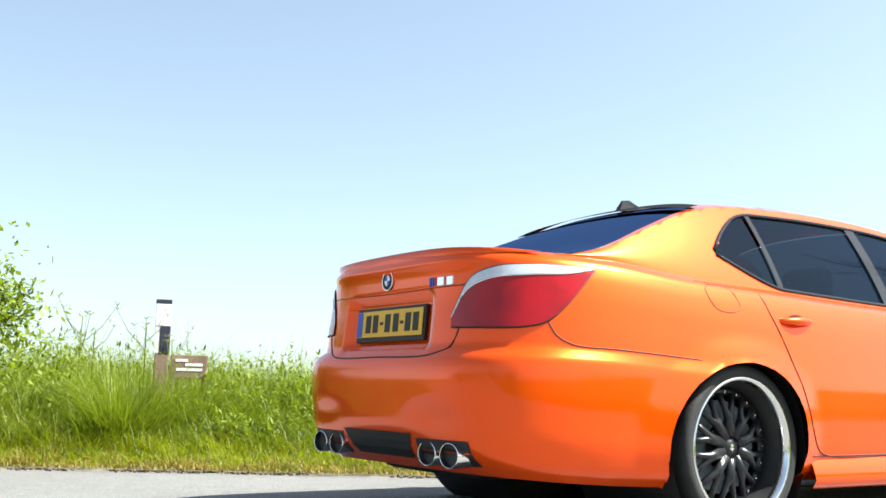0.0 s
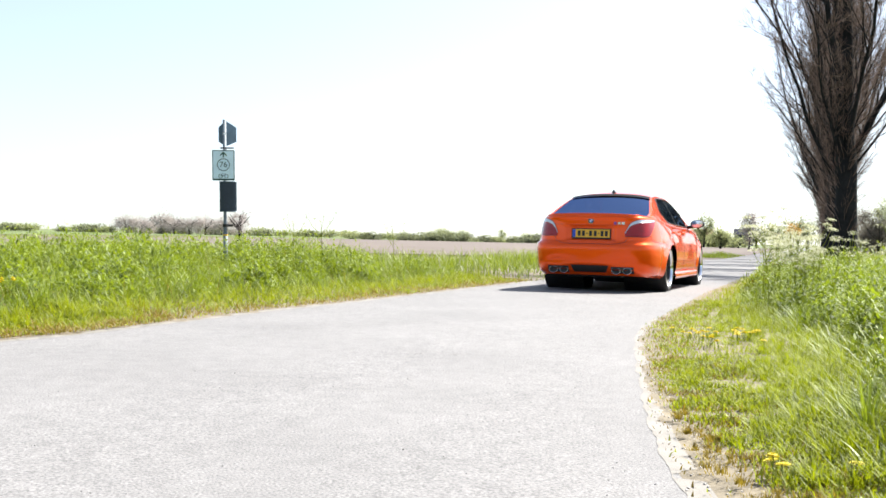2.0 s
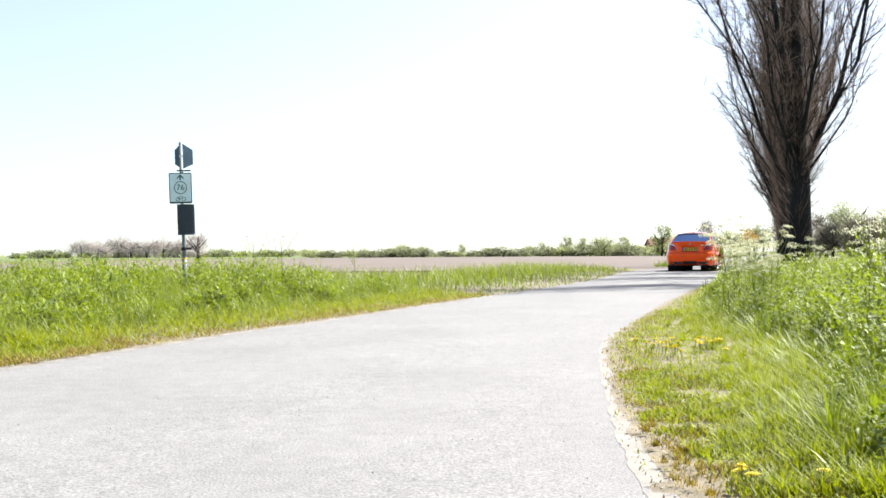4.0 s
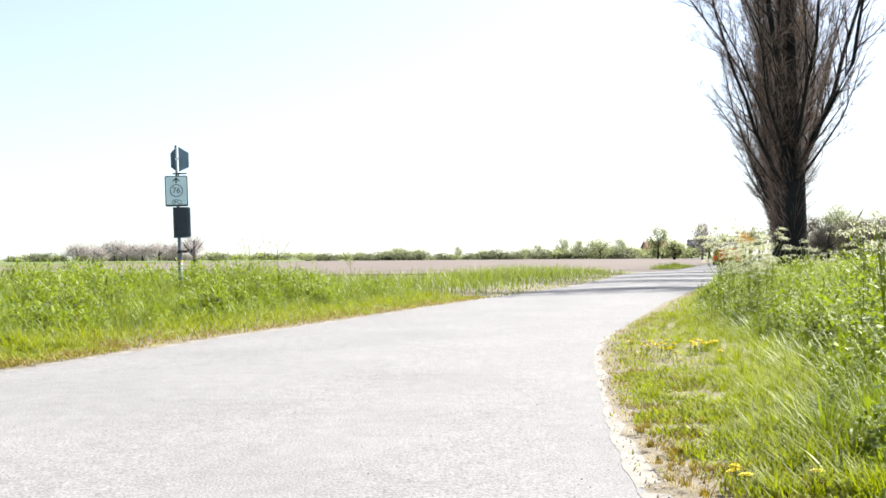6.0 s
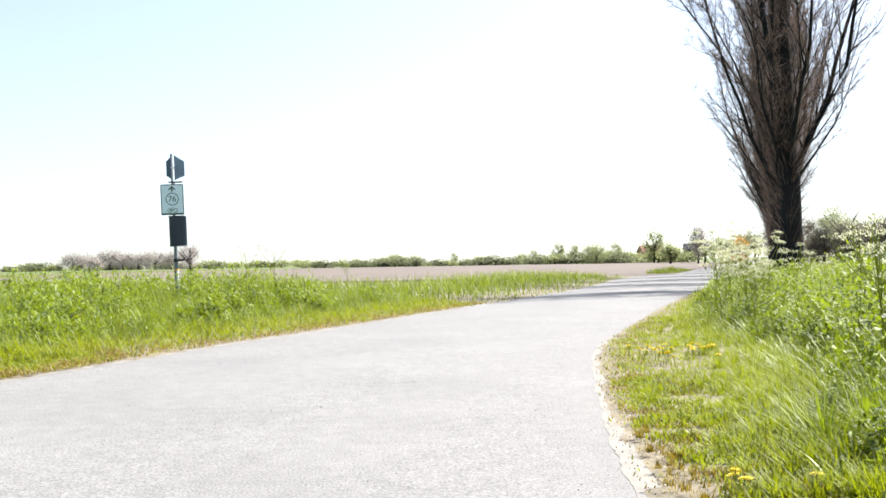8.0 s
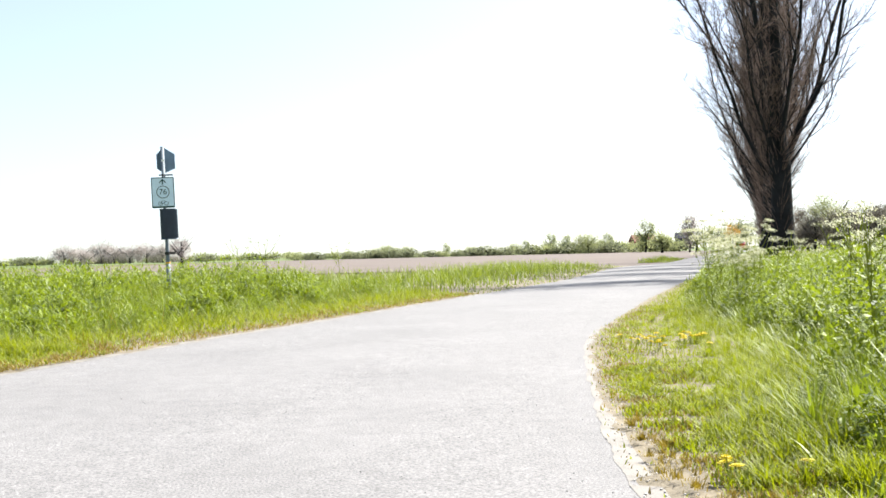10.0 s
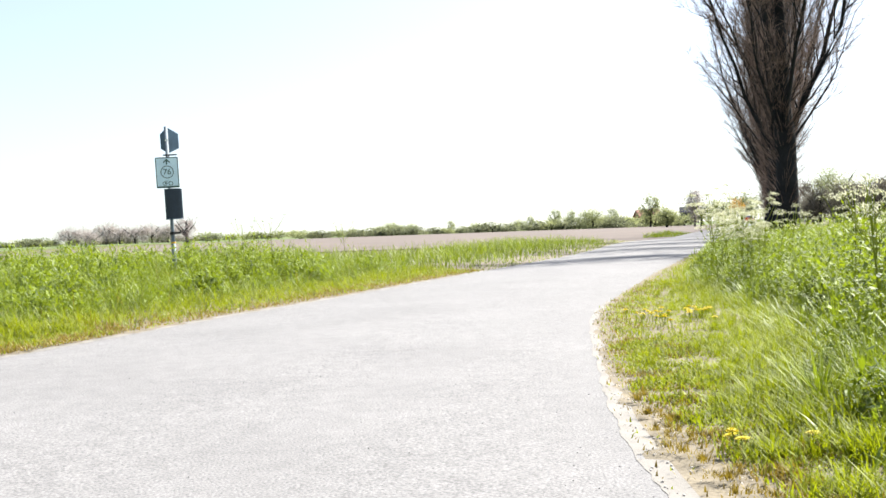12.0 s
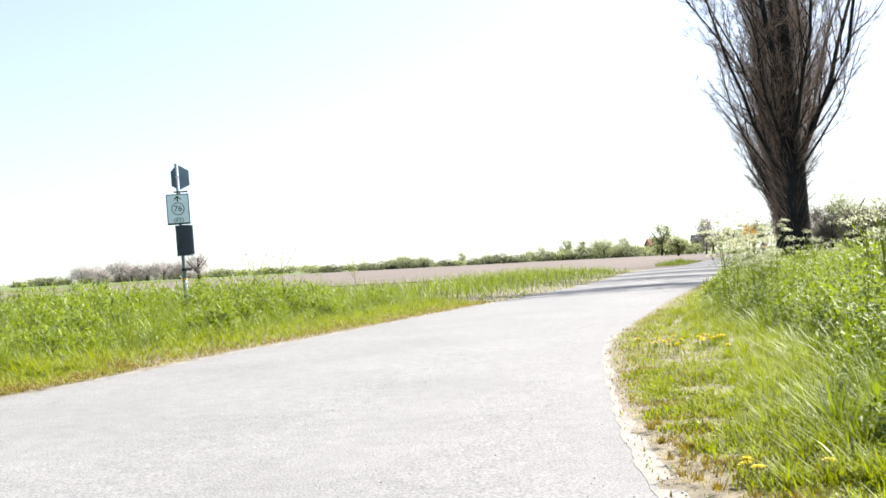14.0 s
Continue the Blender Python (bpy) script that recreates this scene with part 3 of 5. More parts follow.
# left verge
def left_height(d, y, x):
    near = np.interp(d, [0.0, 0.35, 0.8, 1.5, 2.6, 4.6], [0.03, 0.07, 0.18, 0.40, 0.68, 0.76]) * np.interp(y, [4, 6.5, 9], [1.27, 1.02, 1.0]) * (1 - 0.2 * np.clip((y - 7.5) / 1.5, 0, 1) * np.clip((-2.9 - x) / 0.8, 0, 1))
    far = np.interp(d, [0.0, 0.4, 1.0, 2.5, 4.6], [0.05, 0.14, 0.30, 0.46, 0.50])
    k = np.clip((y - 15) / 8, 0, 1)
    return near * (1 - k) + far * k


p, d = left_zone(400000, -13, 2.5, -1, 18)
p2, d2 = left_zone(150000, -10.5, -2.5, 1, 8.5)
p, d = np.concatenate([p, p2]), np.concatenate([d, d2])
keep = rng.random(len(p)) < np.interp(d, [0, 0.05, 0.2, 0.9, 1.3], [0.6, 1, 1, 1, 0.65])
p, d = p[keep], d[keep]
h = left_height(d, p[:, 1], p[:, 0]) * rng.uniform(0.45, 1.12, len(p)) * (1 + 0.45 * patchy(p, 0.5, 3) + 0.6 * patchy(p, 0.19, 5))
dry = rng.random(len(p)) < np.clip(0.85 - 1.6 * d + 0.7 * patchy(p, 0.4, 8), 0.03, 0.85)
low = (d < 0.9) & ~dry
for name, k, m, lab in (("short_grass", low, GRASS, "short green grass along the far road edge"), ("dry_grass", dry, DRYGRASS, "dry yellowed grass along the far road edge"), ("tall_grass", ~low & ~dry, TALLGRASS, "tall wind-combed meadow grass on the bank")):
    q = int(k.sum())
    blades(name, p[k], np.full(q, 0.02), h[k], rng.uniform(0.005, 0.011, q), rng.uniform(0.3, 1.5, q), m, lab, parts=4)
p, d = left_zone(70000, -4, 20, 17, 66)
keep = (d < np.where(p[:, 1] < 43, 4.5, 1.5)) & ((p[:, 1] < 43) | (p[:, 1] > 51))
p, d = p[keep], d[keep]
blades("tall_grass", p, np.full(len(p), 0.0), left_height(d, p[:, 1], p[:, 0]) * rng.uniform(0.5, 1.1, len(p)), rng.uniform(0.012, 0.025, len(p)), rng.uniform(0.2, 0.8, len(p)), TALLGRASS, "paler tall grass along the road")

# dark tussocks near the bend
p = np.column_stack([rng.uniform(1.3, 1.9, 16), rng.uniform(3.3, 4.6, 16)])
p = p[line_dist(RLINE, p)[0] > short_width(p[:, 1]) * 0.98]
tussocks("tall_grass", p, 130, rng.uniform(0.04, 0.08, len(p)), rng.uniform(0.20, 0.36, len(p)), (0.004, 0.008), TALLGRASS, "dark green tussocks beside the bend")
# tall tufts round the marker post
p = np.column_stack([rng.uniform(-7.6, -6.5, 28), rng.uniform(4.0, 5.6, 28)])
p = p[line_dist(LLINE, p)[0] < -1.0]
tussocks("tall_grass", p, 130, rng.uniform(0.05, 0.1, len(p)), rng.uniform(0.62, 0.86, len(p)), (0.004, 0.009), TALLGRASS, "tall grass tufts round the marker post")

# broad-leaved herbs among the grass: leafy mounds, dark underneath
def mounds(ctr, height, radius, n, size, label):
    """Leaves over the outside of low domes."""
    m = len(ctr) * n
    a, t = rng.uniform(0, 2 * np.pi, m), np.sqrt(rng.random(m))
    rad, hh = np.repeat(radius, n), np.repeat(height, n)
    ragged = 1 + 0.22 * np.sin(a * 3 + np.repeat(rng.uniform(0, 6, len(ctr)), n)) + np.clip(rng.normal(0, 0.05, m), -0.1, 0.08)
    xy = np.repeat(ctr, n, 0) + np.stack([np.cos(a), np.sin(a)], 1) * (rad * t * ragged)[:, None]
    z = hh * np.clip(1 - 0.75 * t**2.2, 0.1, 1) * ragged * rng.uniform(0.72, 1.06, m)
    leaves("nettle_leaves", np.column_stack([xy, z]), rng.uniform(*size, m), 0.7, LEAF, label, "herbs", slim=0.17)


p, d = right_zone(2300, 1.2, 9, 3.2, 20)
k = (d > short_width(p[:, 1]) + 0.12) & (patchy(p, 0.9, 12) > -0.22)
p, d = p[k], d[k]
q = len(p)
far = np.clip((p[:, 1] - 7.5) / 3, 0, 1) * np.clip((3.4 - d) / 1.0, 0, 1)
mounds(p, rng.uniform(0.34, 0.78, q) * (1 - 0.28 * far) * np.clip((d - short_width(p[:, 1]) + 0.35) / 0.9, 0.45, 1), rng.uniform(0.10, 0.22, q), 430, (0.018, 0.06), "leafy green nettles and herbs in the verge")
p, d = left_zone(2300, -12, 0.5, 0, 17)
k = (d > 1.15) & (patchy(p, 0.7, 15) > -0.12)
p, d = p[k], d[k]
q = len(p)
mounds(p, left_height(d, p[:, 1], p[:, 0]) * rng.uniform(0.78, 1.05, q), rng.uniform(0.14, 0.34, q), 520, (0.025, 0.08), "leafy green herbs among the meadow grass")


# ---- the car: local x to its right, y ahead, z up, rear axle over the origin ----
from mathutils.bvhtree import BVHTree

AXLES, TYRE_R = (0.03, 2.915), 0.332
REAR, FRONT = -1.14, 3.71


def lerp(table, t):
    return float(np.interp(t, [a for a, _ in table], [b for _, b in table]))


def smoothed(table):
    """A smooth function through the table's values."""
    pts = smooth_line(table, 0.02)
    return lambda t: float(np.interp(t, pts[:, 0], pts[:, 1]))


deck = smoothed([(-1.2, 1.028), (-0.95, 1.05), (-0.6, 1.043), (-0.2, 1.006), (0.4, 0.975), (1.2, 0.95), (2.0, 0.935), (2.5, 0.92), (3.1, 0.83), (3.5, 0.74), (3.75, 0.66)])
sill = smoothed([(-1.2, 0.245), (-0.7, 0.205), (-0.4, 0.19), (0.5, 0.19), (2.4, 0.19), (3.3, 0.20), (3.75, 0.21)])
WIDE = [(0, 0.81), (0.06, 0.875), (0.16, 0.90), (0.35, 0.915), (0.5, 0.917), (0.66, 0.905), (0.8, 0.885), (0.9, 0.86), (0.96, 0.835), (1.0, 0.79)]
TAIL = [(0, -1.02), (0.08, -1.10), (0.2, -1.14), (0.45, -1.145), (0.52, -1.135), (0.56, -1.105), (0.8, -1.085), (0.93, -1.085), (0.98, -1.10), (1.0, -1.09)]
NOSE = [(0, 3.60), (0.1, 3.70), (0.4, 3.72), (0.7, 3.66), (0.9, 3.58), (1.0, 3.50)]


def outline(v, n=230):
    """Half of the body's outline from above at the height share v, from the tail's middle to the nose's."""
    w, yr, yf = lerp(WIDE, v), lerp(TAIL, v), lerp(NOSE, v)
    mid = 1.3
    th = np.linspace(-np.pi / 2, np.pi / 2, 1600)
    c, s = np.abs(np.cos(th)), np.abs(np.sin(th))
    e = np.where(th < 0, 2 / (6.4 if v < 0.55 else 5.4), 2 / 5.4)
    x = w * c**e
    y = np.where(th < 0, mid - (mid - yr) * s**e, mid + (yf - mid) * s**e)
    # a slight waist between the wheels' flares
    x *= 1 - 0.022 * np.exp(-((y - 1.4) / 0.75) ** 2)
    return resample(np.column_stack([x, y]), np.linspace(0, 1, n))


def body_shell():
    """The lower body as one shell: outlines stacked from sill to shoulder, then the decks, with the wheel arches cut out."""
    levels = np.concatenate([np.linspace(0, 0.12, 5), np.linspace(0.16, 0.94, 26), [0.96, 0.975, 0.988, 1.0]])
    bm = bmesh.new()
    n = 230
    ring = []
    for v in levels:
        o = outline(v, n)
        both = [(x, y) for x, y in o] + [(-x, y) for x, y in o[-2:0:-1]]
        ring.append([bm.verts.new((x, y, sill(y) + (deck(y) - sill(y)) * v)) for x, y in both])
    k = len(ring[0])
    for a, b in zip(ring, ring[1:]):
        for i in range(k):
            bm.faces.new((a[i], a[(i + 1) % k], b[(i + 1) % k], b[i]))
    # boot lid and bonnet: strips from side to side
    top = ring[-1]
    cross = 15
    rows = []
    for i in range(1, n - 1):
        r, l = top[i], top[k - i]
        inner = []
        for j in range(1, cross):
            t = j / cross
            x = r.co.x + (l.co.x - r.co.x) * t
            y = r.co.y
            bow = 0.022 + 0.02 * min(max((y - 2.3) / 0.6, 0), 1)
            inner.append(bm.verts.new((x, y, r.co.z + bow * (1 - (2 * t - 1) ** 2) ** 0.8)))
        rows.append([r] + inner + [l])
    for a, b in zip(rows, rows[1:]):
        if -0.55 < a[0].co.y < 2.2:
            continue
        for j in range(cross):
            bm.faces.new((a[j], b[j], b[j + 1], a[j + 1]))
    bm.faces.new([top[0]] + rows[0][::-1])
    bm.faces.new([top[n - 1]] + rows[-1])
    # number plate recess, bumper corners and boot shut line
    for w in bm.verts:
        x, y, z = w.co
        if y < -0.7 and abs(x) < 0.335 and 0.70 < z < 0.905:
            w.co.y += 0.035
        if y < -0.6 and z < 0.52:
            # flared channels over the exhaust tips
            w.co.y += 0.02 * math.exp(-((abs(x) - 0.47) / 0.17) ** 2 - ((z - 0.42) / 0.05) ** 2)
    # wheel arches
    for ya in AXLES:
        R, zc = 0.332, TYRE_R + 0.003          # the lowered body covers the tyre's top
        reach = lambda w: math.hypot((w.co.y - ya) / (1.04 if w.co.y > ya else 1.28), w.co.z - zc)
        for w in bm.verts:
            if abs(w.co.x) > 0.55:
                r = reach(w)
                if 0 < r < R and any(reach(o) > R for f in w.link_faces for o in f.verts):
                    k_ = (R - 0.0005) / r
                    w.co.y, w.co.z = ya + (w.co.y - ya) * k_, zc + (w.co.z - zc) * k_
        gone = [f for f in bm.faces if abs(f.calc_center_median().x) > 0.55 and all(reach(w) < R + 0.002 for w in f.verts)]
        bmesh.ops.delete(bm, geom=gone, context="FACES")
        # flare lips
        for w in bm.verts:
            if abs(w.co.x) > 0.6:
                r = reach(w)
                if r < 0.44:
                    w.co.x += math.copysign(0.024 * (1 - (max(r, R) - R) / 0.108), w.co.x)
    bmesh.ops.recalc_face_normals(bm, faces=bm.faces)
    return bm


belt = lambda y: deck(y) - 0.003
ROOF = smoothed([(-0.80, 1.03), (-0.55, 1.10), (-0.25, 1.24), (0.02, 1.355), (0.25, 1.415), (0.6, 1.448), (1.0, 1.462), (1.4, 1.45), (1.7, 1.40), (2.0, 1.25), (2.3, 1.06), (2.55, 0.93)])


top_edge = outline(1.0, 400)
top_edge = top_edge[(top_edge[:, 1] > -0.95) & (top_edge[:, 1] < 3.2)]


def belt_x(y):
    """The half width of the shoulder, on which the glasshouse stands."""
    return float(np.interp(y, top_edge[:, 1], top_edge[:, 0]))


def house(y, s):
    """A place on the glasshouse: y along the car, s from -1 (left belt) over the roof to 1 (right belt)."""
    zb, zr, xb = belt(y), ROOF(y), belt_x(y)
    h = max(zr - zb, 0.004)
    a = abs(s)
    rail_z = zb + h * 0.87
    rail_x = xb - 0.56 * h * 0.87
    P = [(xb, zb), (xb - 0.20 * h, zb + h * 0.42), (rail_x, rail_z), (rail_x * 0.72, zr - 0.02 * h), (0.0, zr)]
    # smooth curve through belt, rail and roof middle
    t = (1 - a)
    if t < 0.5:
        u = t / 0.5
        x = (1 - u) ** 2 * P[0][0] + 2 * u * (1 - u) * (P[1][0] + 0.012) + u * u * P[2][0]
        z = (1 - u) ** 2 * P[0][1] + 2 * u * (1 - u) * P[1][1] + u * u * P[2][1]
    else:
        u = (t - 0.5) / 0.5
        x = (1 - u) ** 2 * P[2][0] + 2 * u * (1 - u) * P[3][0] + u * u * 0.0
        z = (1 - u) ** 2 * P[2][1] + 2 * u * (1 - u) * (zr + 0.0 * h) + u * u * zr
    return Vector((math.copysign(x, s) if s else 0.0, y, z))


def house_grid(y0, y1, s0, s1, ny, ns, bm=None, lift=0.0):
    bm = bm or bmesh.new()
    g = []
    for i in range(ny + 1):
        y = y0 + (y1 - y0) * i / ny
        row = []
        for j in range(ns + 1):
            s = s0 + (s1 - s0) * j / ns
            p = house(y, s)
            if lift:
                n = (house(y, min(s + 0.01, 1)) - house(y, max(s - 0.01, -1))).cross(house(y + 0.01, s) - house(y - 0.01, s)).normalized()
                p = p - n * lift if n.dot(Vector((p.x, 0, p.z - 0.8))) < 0 else p + n * lift
            row.append(bm.verts.new(p))
        g.append(row)
    for a, b in zip(g, g[1:]):
        for j in range(ns):
            bm.faces.new((a[j], b[j], b[j + 1], a[j + 1]))
    return bm


def window_span(y):
    """Lower and upper share of the side glass at y, or None: the rounded rear corner and the raked front pillar."""
    lo, hi = 0.06, 0.90
    if y < 0.06 or y > 2.12:
        return None
    if y < 0.42:
        k = (y - 0.06) / 0.36
        hi = 0.42 + 0.48 * math.sin(k * math.pi / 2) ** 0.8
        lo = 0.36 * (1 - k) ** 1.6 + 0.06
    return lo, hi


def u_to_s(u, side):
    return side * (1 - 0.5 * u)


def side_glass(y0, y1, side, lift=0.0):
    bm = bmesh.new()
    cols = []
    n = max(4, int((y1 - y0) / 0.03))
    for i in range(n + 1):
        y = y0 + (y1 - y0) * i / n
        lo, hi = window_span(y) or (0.3, 0.32)
        cols.append([bm.verts.new(house(y, u_to_s(lo + (hi - lo) * j / 6, side)) + Vector((side * lift, 0, 0))) for j in range(7)])
    for a, b in zip(cols, cols[1:]):
        for j in range(6):
            bm.faces.new((a[j], b[j], b[j + 1], a[j + 1]) if side > 0 else (a[j + 1], b[j + 1], b[j], a[j]))
    return bm


def upper_shell():
    """Painted roof, pillars and window surrounds: the glasshouse without its glass."""
    bm = bmesh.new()
    ys = np.linspace(-0.78, 2.52, 111)
    us = np.linspace(0, 1, 23)
    for side in (1, -1):
        g = []
        for y in ys:
            span = window_span(y)
            row = []
            for u in us:
                row.append(bm.verts.new(house(y, u_to_s(u, side))))
            g.append(row)
        for i in range(len(ys) - 1):
            ym = (ys[i] + ys[i + 1]) / 2
            span = window_span(ym)
            for j in range(len(us) - 1):
                um = (us[j] + us[j + 1]) / 2
                if span and span[0] - 0.01 < um < span[1] + 0.01:
                    continue
                bm.faces.new((g[i][j], g[i + 1][j], g[i + 1][j + 1], g[i][j + 1]) if side > 0 else (g[i][j + 1], g[i + 1][j + 1], g[i + 1][j], g[i][j]))
    house_grid(0.12, 1.62, -0.5, 0.5, 30, 24, bm)
    # slim painted frames beside the rear and front glass
    for y0, y1 in ((-0.78, 0.12), (1.62, 2.52)):
        for a, b in ((0.5, 0.46), (-0.46, -0.5)):
            house_grid(y0, y1, a, b, 24, 3, bm)
    bmesh.ops.remove_doubles(bm, verts=bm.verts, dist=0.0008)
    bmesh.ops.recalc_face_normals(bm, faces=bm.faces)
    return bm


def build_car():
    car = empty("car", label="orange sports saloon with black rims and quad exhausts", category="car")
    shell = body_shell()
    up = upper_shell()
    deps = BVHTree.FromBMesh(shell)

    def drop(a, z, turn, lift):
        """The place on the shell met from outside, along the direction that is turned that far from straight ahead."""
        c, s_ = math.cos(radians(turn)), math.sin(radians(turn))
        way = Vector((-s_, c, 0))
        o = Vector((a * c, a * s_, z)) + Vector((0, 0.0, 0)) - way * 3
        if turn > 80:
            o.y = a
            o.x = 3
        hit, nrm, _, _ = deps.ray_cast(o, way)
        if hit is None:
            return None
        if nrm.dot(way) > 0:
            nrm = -nrm
        return hit + nrm * lift

    def patch(rows, turn, lift, mirror=False):
        """A skin over the shell; rows of (a, z) from bottom to top."""
        bm = bmesh.new()
        for m in ((1, -1) if mirror else (1,)):
            g = [[drop(a, z, turn, lift) for a, z in r] for r in rows]
            g = [[bm.verts.new((p.x * m, p.y, p.z)) if p else None for p in r] for r in g]
            for r, q in zip(g, g[1:]):
                for j in range(len(r) - 1):
                    c = (r[j], r[j + 1], q[j + 1], q[j])
                    if all(c):
                        bm.faces.new(c if m > 0 else c[::-1])
        bmesh.ops.recalc_face_normals(bm, faces=bm.faces)
        return bm

    def seam(pts, turn, name="panel_gap", width=0.0035, material=SEAM, mirror=False):
        dense = smooth_line(pts, 0.02) if len(pts) > 2 else np.linspace(pts[0], pts[1], 40)
        hits = [drop(a, z, turn, 0.0) for a, z in dense]
        hits = [h for h in hits if h]
        for m in ((1, -1) if mirror else (1,)):
            bm = bmesh.new()
            tube(bm, [Vector((h.x * m, h.y, h.z)) for h in hits], width, 5)
            part(name, bm, material, car, smooth=True)

    # tail lamps: white upper and red lower lens, wrapped round the corner
    TL, TM, TH = smoothed([(0.20, 0.768), (0.45, 0.765), (0.60, 0.77), (0.70, 0.79), (0.81, 0.87), (0.92, 0.985)]), smoothed([(0.20, 0.80), (0.28, 0.90), (0.40, 0.943), (0.60, 0.958), (0.80, 0.967), (0.92, 0.988)]), smoothed([(0.20, 0.81), (0.30, 0.945), (0.42, 0.985), (0.6, 0.997), (0.8, 0.995), (0.92, 0.99)])
    for m in (1, -1):
        lamp = empty("tail_lamp", label="red and clear tail lamp")
        lamp.parent = car
        cols = np.linspace(-0.43, 0.09, 30)
        key = lambda a: 0.20 + (a + 0.43) / 0.52 * 0.72
        for name, lo, hi, material in (("red_lens", TL, TM, REDLENS), ("clear_lens", TM, TH, CLEARLENS)):
            bm = patch([[(a, lo(key(a)) + (hi(key(a)) - lo(key(a))) * t) for a in cols] for t in np.linspace(0, 1, 8)], 45, 0.007)
            if m < 0:
                bmesh.ops.scale(bm, vec=(-1, 1, 1), verts=bm.verts)
                bmesh.ops.reverse_faces(bm, faces=bm.faces)
            part(name, bm, material, lamp, smooth=True)
        rim = [drop(a, TL(key(a)) - 0.002, 45, 0.003) for a in cols] + [drop(a, TH(key(a)) + 0.002, 45, 0.003) for a in cols[::-1]]
        bm = bmesh.new()
        tube(bm, [Vector((h.x * m, h.y, h.z)) for h in rim if h] , 0.004, 5)
        part("lamp_gasket", bm, BLACK, lamp, smooth=True)
        for share, name, material, thick in ((TM, "lens_divider", CHROME, 0.003),):
            rib = [drop(a, share(key(a)), 45, 0.008) for a in cols[2:-2]]
            bm = bmesh.new()
            tube(bm, [Vector((h.x * m, h.y, h.z)) for h in rib if h], thick, 5)
            part(name, bm, material, lamp, smooth=True)

    # black lower apron: diffuser, and black skins painting the exhaust cut-outs' shade on the bumper
    dark_bm = patch([[(a * (1 + (z - 0.3) * 2.0), z) for a in np.linspace(-0.235, 0.235, 15)] for z in np.linspace(0.272, 0.368, 4)], 0, 0.004)
    part("diffuser", dark_bm, BLACK, car, "black diffuser grille")
    for m in (1, -1):
        bm = patch([[(m * a, z) for a in np.linspace(0.295, 0.60, 10)] for z in np.linspace(0.262, 0.352, 4)], 0, 0.003)
        part("exhaust_cutout", bm, BLACK, car)
        for xe in (0.365, 0.515):
            pipe = bmesh.new()
            mm = pose(m * xe, -0.905, 0.297, 90, 0, 0) @ Matrix.Diagonal((0.98, 0.74, 1, 1))
            lathe(pipe, [(0.056, 0.0), (0.059, 0.16), (0.062, 0.205), (0.061, 0.210), (0.0585, 0.2085)], mm, 28)
            p_ob = part("exhaust_tip", pipe, CHROME, car, "polished chrome oval exhaust tip", smooth=True)
            hole = bmesh.new()
            lathe(hole, [(0.0586, 0.2085), (0.054, 0.190), (0.001, 0.183)], mm, 28)
            part("exhaust_bore", hole, BLACK, p_ob)
    shell_ob = part("body_shell", shell, PAINT, car, smooth=True)
    part("roof_shell", up, PAINT, car, smooth=True)
    # floor pan, arch liners and rear silencer under the car
    bm = bmesh.new()
    box(bm, -0.66, -0.90, 0.235, 0.66, 3.45, 0.32, 0.03)
    part("floor_pan", bm, BLACK, car)
    bm = bmesh.new()
    box(bm, -0.40, -0.88, 0.19, 0.40, -0.55, 0.32, 0.05)
    part("silencer", bm, BLACK, car)
    for ya in AXLES:
        for m in (1, -1):
            bm = bmesh.new()
            lathe(bm, [(0.384, 0.30), (0.384, 0.86 + 0.015), (0.30, 0.30)][:2], pose(0, ya, TYRE_R + 0.005, 0, m * 90, 0), 40)
            lathe(bm, [(0.384, 0.45), (0.05, 0.45)], pose(0, ya, TYRE_R + 0.005, 0, m * 90, 0), 40)
            part("arch_liner", bm, BLACK, car)
    # side skirts
    for m in (1, -1):
        bm = bmesh.new()
        pts = np.linspace(0.43, 2.46, 18)
        g = [[bm.verts.new((m * x, y, z)) for x, z in ((0.80, 0.17), (0.895, 0.165), (0.915, 0.20), (0.90, 0.255), (0.878, 0.29))] for y in pts]
        for a, b in zip(g, g[1:]):
            for j in range(4):
                bm.faces.new((a[j], b[j], b[j + 1], a[j + 1]))
        bmesh.ops.recalc_face_normals(bm, faces=bm.faces)
        part("side_skirt", bm, PAINT, car, smooth=True)
    # glass
    part("rear_window", house_grid(-0.75, 0.128, -0.46, 0.46, 24, 24, lift=-0.004), GLASSDARK, car, "dark tinted rear window", smooth=True)
    part("windscreen", house_grid(1.62, 2.50, -0.46, 0.46, 20, 20, lift=-0.004), GLASS, car, smooth=True)
    part("roof_spoiler", house_grid(0.02, 0.13, -0.47, 0.47, 4, 22, lift=0.012), MATTBLACK, car, "black roof edge spoiler", smooth=True)
    part("sunroof", house_grid(0.72, 1.5, -0.30, 0.30, 12, 12, lift=0.004), GLOSSBLACK, car, "dark glass sunroof", smooth=True)
    for m in (1, -1):
        for name, y0, y1 in (("quarter_window", 0.07, 0.395), ("rear_door_window", 0.415, 1.16), ("front_door_window", 1.20, 2.12)):
            part(name, side_glass(y0, y1, m, -0.006), GLASS, car, smooth=True)
        for name, y0, y1 in (("window_divider", 0.39, 0.42), ("b_pillar", 1.145, 1.215)):
            part(name, side_glass(y0, y1, m, 0.004), GLOSSBLACK, car, smooth=True)
        edge = [house(y, u_to_s(window_span(y)[1] + 0.015, m)) for y in np.linspace(0.065, 2.1, 60)]
